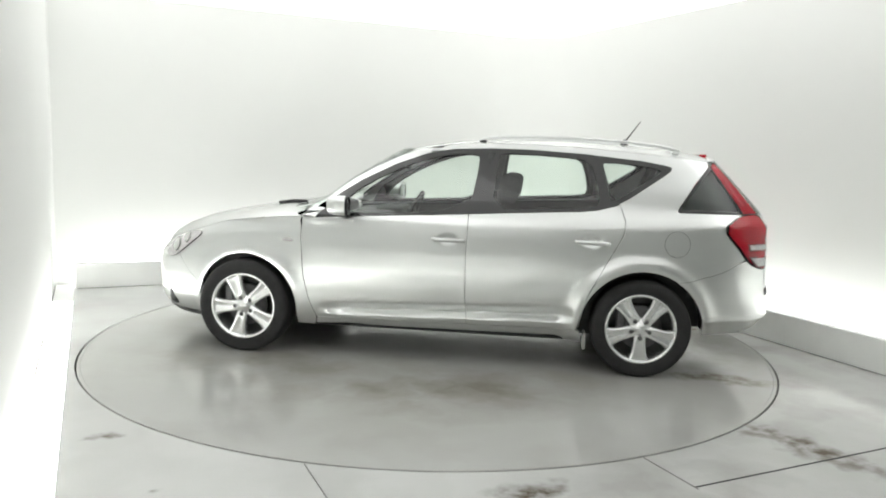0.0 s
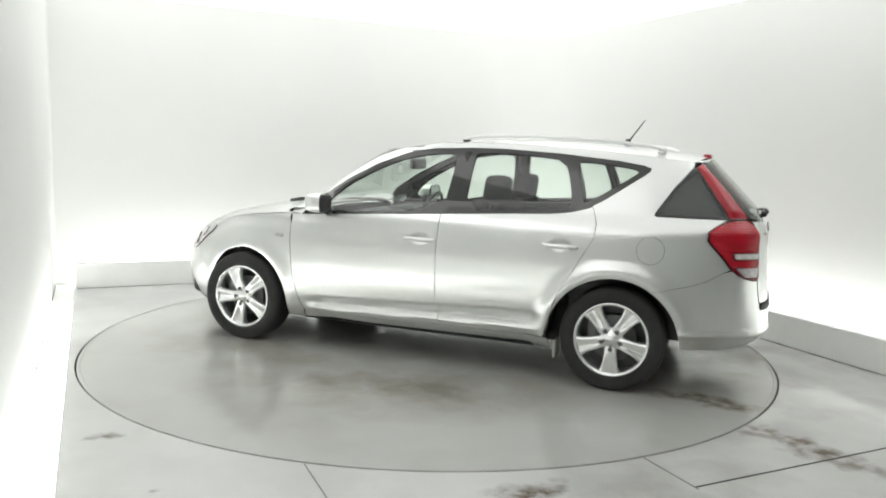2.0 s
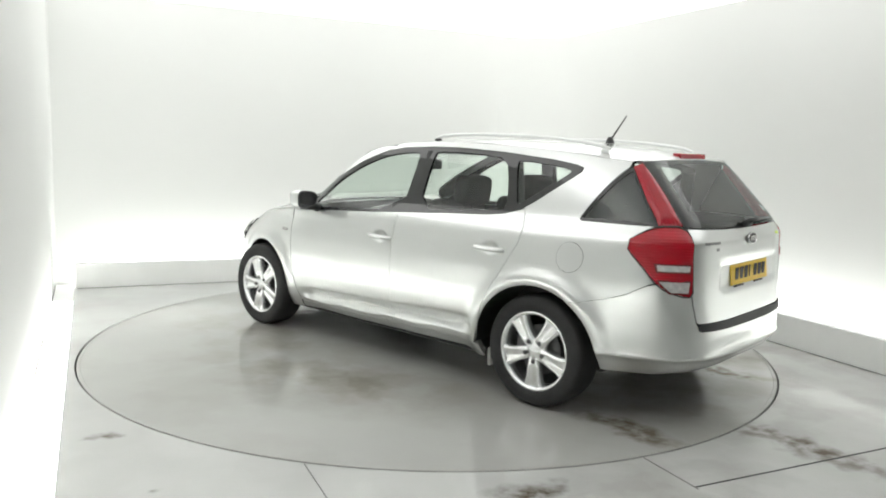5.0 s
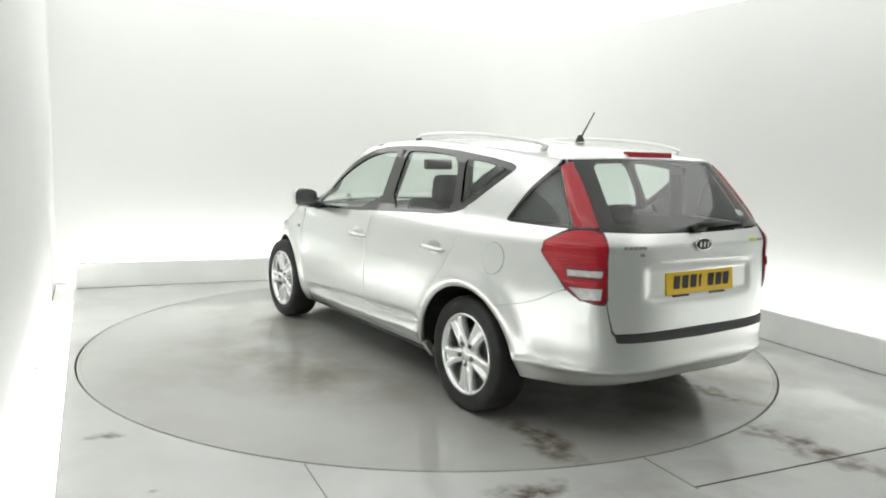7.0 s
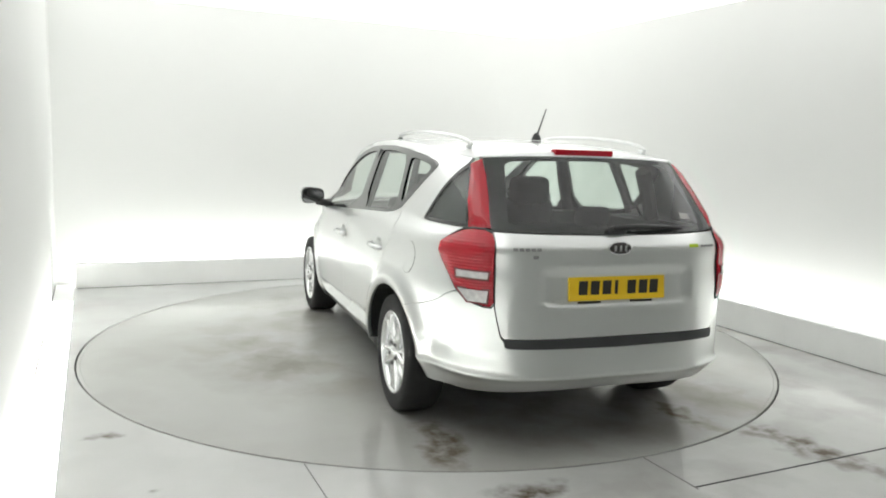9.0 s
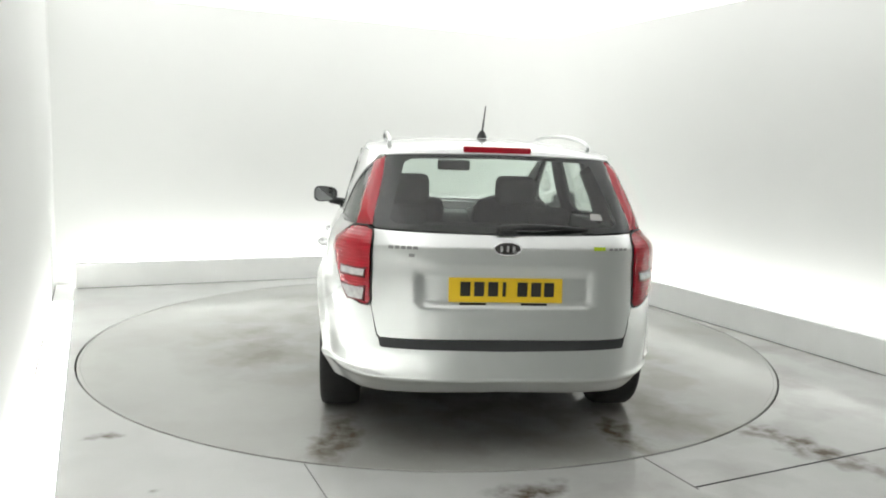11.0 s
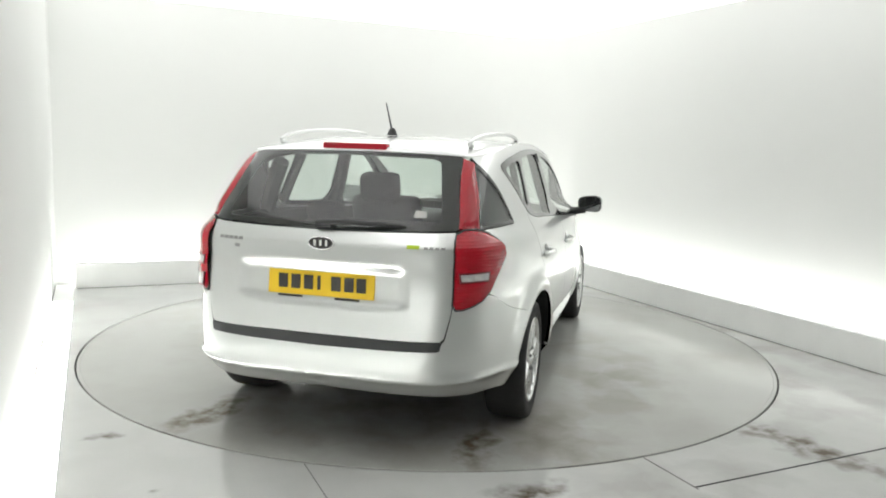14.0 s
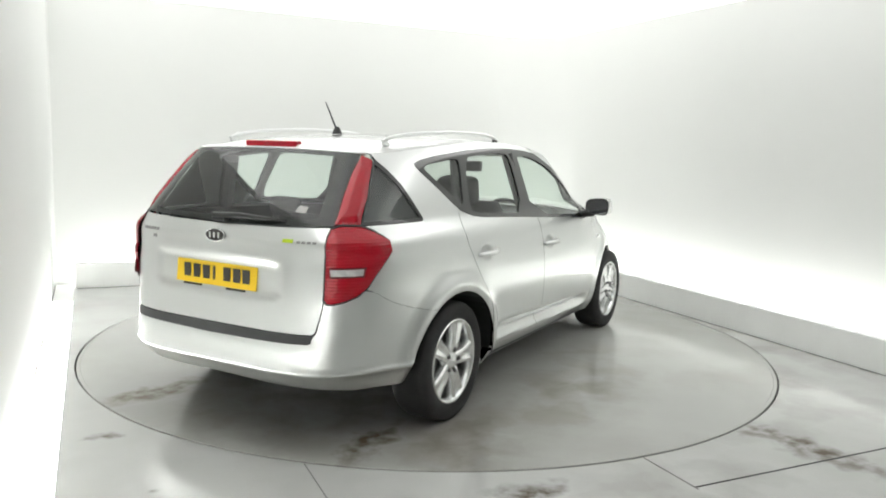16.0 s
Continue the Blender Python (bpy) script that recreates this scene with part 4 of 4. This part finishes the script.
for wx in (0.0, BASE):
    for ws in (1, -1):
        wheel(wx, ws, {(0.0, 1): 270, (BASE, 1): 140, (0.0, -1): 105, (BASE, -1): 60}[wx, ws])
        # wheel house
        bm = bmesh.new()
        n = 24
        rings = []
        for outer in (False, True):
            ring = []
            for k in range(n + 1):
                a = math.pi * k / n
                r = (AR if wx == 0.0 else AF) + 0.014
                x, z = wx + r * math.cos(a), 0.30 + r * math.sin(a)
                ring.append(bm.verts.new((x, ws * (skin_point(at_x(x, z), z).y - 0.02 if outer else 0.60), z)))
            rings.append(ring)
        for k in range(n):
            bm.faces.new((rings[0][k], rings[0][k + 1], rings[1][k + 1], rings[1][k]))
        bm.faces.new(rings[0])
        carpart("wheel_arch_liner", bm, TRIM)


def inner_body():
    """Floor pan, door linings, seats, dashboard, wheel, mirror."""
    bm = bmesh.new()
    box(bm, 1.35, 0, 0.26, 3.3, 1.18, 0.12, 0.03)
    box(bm, 1.325, 0, 0.25, 1.75, 1.58, 0.1, 0.03)
    box(bm, -0.58, 0, 0.40, 0.42, 1.1, 0.12, 0.04)
    box(bm, 2.95, 0, 0.33, 0.8, 1.1, 0.2, 0.05)
    carpart("underbody", bm, TRIM, "dark underbody")
    for s in (1, -1):
        carpart("air_deflector", box(bmesh.new(), 0.350, s * 0.75, 0.205, 0.02, 0.12, 0.11, 0.008), LINING, "pale grey air deflector before the rear tyre")
        bm = bmesh.new()
        pts = [(2.2, 0.93), (1.3, 0.985), (0.65, 1.022), (0.1, 1.055), (-0.25, 1.06), (-0.55, 1.05), (-0.66, 0.9), (-0.66, 0.5), (-0.3, 0.5), (-0.3, 0.66), (0.35, 0.66), (0.42, 0.3), (2.2, 0.3)]
        bm.faces.new([bm.verts.new((x, s * (0.70 - 0.12 * max(0, -x) - 0.04 * max(0, z - 0.9) * 4), z)) for x, z in pts])
        carpart("door_lining", bm, PLASTIC, "dark grey door lining")
        bm = tube(bmesh.new(), [(1.06, s * 0.765, 1.0), (1.04, s * 0.70, 1.2), (1.0, s * 0.645, 1.40)], 0.035, 8)
        carpart("pillar_lining", bm, PLASTIC)
        tubes = tube(bmesh.new(), [(0.22, s * 0.735, 1.06), (0.25, s * 0.69, 1.2), (0.31, s * 0.635, 1.38)], 0.02, 8)
        carpart("pillar_lining", tubes, PLASTIC)
        tubes = tube(bmesh.new(), [(-0.12, s * 0.66, 1.06), (-0.16, s * 0.60, 1.2), (-0.2, s * 0.53, 1.33)], 0.045, 8)
        carpart("pillar_lining", tubes, PLASTIC)
    # load floor and luggage blind
    bm = bmesh.new()
    box(bm, -0.28, 0, 0.95, 0.68, 1.18, 0.02, 0.005)
    carpart("luggage_cover", bm, PLASTIC, "dark roll-out luggage cover")
    bm = bmesh.new()
    box(bm, -0.3, 0, 0.62, 0.8, 1.0, 0.05, 0.01)
    carpart("load_floor", bm, PLASTIC)

    def seat(x, y, wide, rear=False):
        st = carpart("car_seat", box(bmesh.new(), x + 0.25, y, 0.48, 0.52, wide, 0.18, 0.06), CLOTH, "dark cloth car seat", True)
        hgt = 0.60 if not rear else 0.50
        bm = box(bmesh.new(), 0, 0, hgt / 2, 0.14, wide, hgt, 0.06, Matrix.Rotation(radians(-16), 4, "Y"))
        bmesh.ops.translate(bm, vec=(x, y, 0.50), verts=bm.verts)
        part("backrest", bm, CLOTH, st, "", True)
        for dy in ((0,) if not rear else (-wide * 0.34, wide * 0.34)):
            size = (0.14, 0.27, 0.19) if not rear else (0.08, 0.24, 0.12)
            top = 0.50 + hgt + (0.055 if not rear else 0.045)
            bm = box(bmesh.new(), x - (0.20 if not rear else 0.17), y + dy, top, *size, 0.045, Matrix.Rotation(radians(-8), 4, "Y"))
            part("headrest", bm, CLOTH, st, "", True)
            for e in (-0.05, 0.05):
                part("headrest_post", tube(bmesh.new(), [(x - 0.15, y + dy + e, 0.50 + hgt - 0.08), (x - 0.19, y + dy + e, top)], 0.006, 6), STEEL, st)

    seat(1.095, 0.36, 0.50)
    seat(1.095, -0.36, 0.50)
    seat(0.30, 0.0, 1.22, True)
    # dashboard
    bm = bmesh.new()
    box(bm, 1.98, 0, 0.78, 0.42, 1.36, 0.30, 0.09)
    box(bm, 1.86, -0.36, 0.92, 0.22, 0.40, 0.08, 0.03)
    carpart("dashboard", bm, PLASTIC, "dark grey dashboard", True)
    ring = tube(bmesh.new(), [(1.70 + 0.185 * math.sin(a) * -0.42, -0.36 + 0.185 * math.cos(a), 0.90 + 0.185 * math.sin(a) * 0.9) for a in [2 * math.pi * k / 32 for k in range(32)]], 0.014, 8, True)
    sw = carpart("steering_wheel", ring, TRIM, "black steering wheel", True)
    bm = bmesh.new()
    box(bm, 1.71, -0.36, 0.89, 0.05, 0.17, 0.11, 0.02)
    box(bm, 1.715, -0.36, 0.90, 0.02, 0.35, 0.03, 0.008)
    part("steering_boss", bm, TRIM, sw)
    bm = bmesh.new()
    box(bm, 1.66, -0.02, 1.30, 0.04, 0.25, 0.08, 0.018)
    carpart("inner_mirror", bm, TRIM, "dark inner mirror")


inner_body()


def outer_details():
    for s in (1, -1):
        # door mirror
        def shell(xs, mat, parent, name, label, close):
            """Rings of a rounded outline at (x, size)."""
            bm = bmesh.new()
            rings = []
            for x, k in xs:
                ring = []
                for i in range(36):
                    a = 2 * math.pi * i / 36
                    cy, cz = math.copysign(abs(math.cos(a)) ** 0.62, math.cos(a)), math.copysign(abs(math.sin(a)) ** 0.62, math.sin(a))
                    ring.append(bm.verts.new((x - 0.010 * cy * (1 if x < 1.97 else 0.3), s * (0.962 + 0.092 * k * cy), 1.040 + (0.062 + 0.008 * cy) * k * cz)))
                rings.append(ring)
            for p, q in zip(rings, rings[1:]):
                for i in range(36):
                    bm.faces.new((p[i], p[(i + 1) % 36], q[(i + 1) % 36], q[i]))
            if close:
                bm.faces.new(rings[-1])
            bmesh.ops.recalc_face_normals(bm, faces=bm.faces)
            return part(name, bm, mat, parent, label, True) if parent is not car else carpart(name, bm, mat, label, True)

        mir = shell([(1.908, 0.97), (1.92, 1.0), (1.955, 0.995), (1.985, 0.95), (2.008, 0.85), (2.024, 0.68), (2.032, 0.45), (2.036, 0.2)], PAINT, car, "door_mirror", "silver door mirror with a black back", True)
        shell([(1.908, 0.965), (1.898, 0.955), (1.893, 0.93), (1.892, 0.88), (1.900, 0.85)], TRIM, mir, "mirror_shell", "black mirror shell", False)
        shell([(1.8995, 0.855), (1.8985, 0.84)], DARKMIRROR, mir, "mirror_glass", "mirror glass", True).data.shade_flat()
        bm = tube(bmesh.new(), [(1.95, s * 0.83, 0.975), (1.93, s * 0.88, 0.985), (1.935, s * 0.93, 0.995)], [0.035, 0.028, 0.03], 10)
        part("mirror_arm", bm, TRIM, mir, "", True)
        # handles over their hollows
        for hx, hz in GRIPS:
            q = at_x(hx, hz)
            p = skin_point(q, hz) + Vector((0, 0.024, 0))
            bm = tube(bmesh.new(), [(p.x + dx, s * (p.y + dy), p.z + dz) for dx, dy, dz in ((-0.105, 0.0, -0.004), (-0.095, 0.02, -0.002), (-0.05, 0.033, 0.0), (0.0, 0.037, 0.001), (0.05, 0.033, 0.002), (0.09, 0.02, 0.003), (0.10, 0.0, 0.004))], [0.012, 0.014, 0.015, 0.016, 0.015, 0.013, 0.011], 10, flat=0.9)
            carpart("door_handle", bm, PAINT, "silver door handle", True)
        rp = side_loop(smooth_loop([(2.30, 0.775), (2.36, 0.772), (2.385, 0.785), (2.36, 0.80), (2.31, 0.798)], 1))
        sheet("side_repeater", rp, CLEAR, mirror=s < 0, lift=0.004, bow=0.003, depth=0.006, gap=0.0, grid=0.02)
    # fuel flap
    loop = [(at_x(-0.195 + 0.081 * math.cos(a), 0.868 + 0.083 * math.sin(a)), 0.868 + 0.083 * math.sin(a)) for a in [2 * math.pi * k / 40 for k in range(40)]]
    sheet("fuel_flap", loop, PAINT, lift=0.002, depth=0.004, gap=0.003)
    sheet("fuel_flap_gap", inset_loop(loop, 0.001), TRIM, lift=0.0008, depth=0, gap=0.0)
    # plate, without its characters; bars stand for them
    tilt = math.atan2(-0.012, 0.111)
    bm = bmesh.new()
    box(bm, 0, 0, 0, 0.006, 0.52, 0.111, 0.002, Matrix.Rotation(-tilt, 4, "Y"))
    bmesh.ops.translate(bm, vec=PLATE, verts=bm.verts)
    plate = carpart("number_plate", bm, YELLOW, "yellow rear number plate with dark bars")
    for k, y in enumerate((0.185, 0.122, 0.059, 0.008, -0.075, -0.138, -0.197)):
        bm = bmesh.new()
        w = 0.046 if k != 3 else 0.016
        box(bm, PLATE[0] - 0.0045, y, PLATE[2] + 0.002, 0.003, w, 0.072, 0.001)
        part("bar", bm, INK, plate)
    for y in (0.15, -0.13):
        part("plate_clip", box(bmesh.new(), PLATE[0] - 0.006, y, PLATE[2] - 0.062, 0.008, 0.12, 0.010, 0.002), TRIM, plate)
    # maker's oval, badges
    bm = lathe(bmesh.new(), [(0.0, 0.004), (0.9, 0.003), (1.0, 0.0), (1.0, -0.004)], 36)
    for v in bm.verts:
        v.co = (-0.841 - v.co.y - 0.14 * (v.co.z * 0.031) * -1, v.co.x * 0.062, 0.985 + v.co.z * 0.031)
    oval = carpart("badge", bm, INK, "black oval badge with chrome bars", True)
    bm = tube(bmesh.new(), [(-0.843 + 0.004 * math.sin(a), 0.060 * math.cos(a), 0.985 + 0.029 * math.sin(a)) for a in [2 * math.pi * k / 40 for k in range(40)]], 0.0035, 6, True)
    part("badge_ring", bm, CHROME, oval, "", True)
    for y in (0.028, 0.0, -0.028):
        part("badge_bar", box(bmesh.new(), -0.8475, y, 0.985, 0.003, 0.013, 0.027, 0.001), CHROME, oval)
    for y0, y1, z0, z1, mat, lab in ((-0.40, -0.455, 0.981, 0.996, LIME, "lime green badge"), *[(y, y - 0.017, 0.981, 0.991, BADGE, "") for y in (-0.475, -0.499, -0.523, -0.547)], *[(y, y - 0.021, 0.974, 0.987, BADGE, "") for y in (0.53, 0.503, 0.476, 0.449, 0.422)], (0.44, 0.415, 0.94, 0.955, BADGE, "")):
        sheet("badge", dense([rear_pt(y0, z0), rear_pt(y1, z0), rear_pt(y1, z1), rear_pt(y0, z1)], 0.02), mat, lift=0.0055, depth=0.003, gap=0.0, grid=0.03, label=lab)
    sheet("window_sticker", dense([rear_pt(-0.40, 1.11), rear_pt(-0.46, 1.108), rear_pt(-0.455, 1.135), rear_pt(-0.405, 1.14)], 0.02), LINING, lift=0.005, depth=0, gap=0.0, grid=0.03, label="small pale sticker on the rear window")
    # rear wiper
    bm = bmesh.new()
    box(bm, -0.808, 0.0, 1.066, 0.035, 0.09, 0.04, 0.014)
    wip = carpart("rear_wiper", bm, TRIM, "black rear wiper", True)
    part("wiper_arm", tube(bmesh.new(), [(-0.822, 0.03, 1.078), (-0.818, -0.12, 1.085), (-0.805, -0.27, 1.082), (-0.790, -0.36, 1.078)], [0.014, 0.013, 0.008, 0.005], 8), TRIM, wip, "", True)
    part("wiper_blade", tube(bmesh.new(), [(-0.816, 0.04, 1.072), (-0.802, -0.2, 1.077), (-0.783, -0.38, 1.073)], [0.007, 0.008, 0.006], 6), RUBBER, wip, "", True)
    # bonnet-top washer strip and window wiper seen beside the screen
    part_w = tube(bmesh.new(), [(2.59, 0.30, 0.992), (2.47, 0.34, 1.008), (2.35, 0.38, 1.014)], [0.01, 0.014, 0.01], 8)
    carpart("front_wiper", part_w, TRIM, "black windscreen wiper", True)


PLATE = (-0.838, 0.0, 0.797)
outer_details()


# ---- what moves: the platform and the car on it turn together ----
def motions():
    steps = [0.0, 0.1] + [0.25 * k for k in range(1, 64)] + [15.9, 16.0]
    for thing in (turntable, car):
        walk(thing, [(t, pose(0, 0, 0, 0, 0, TURN0 + RATE * t)) for t in steps])


motions()
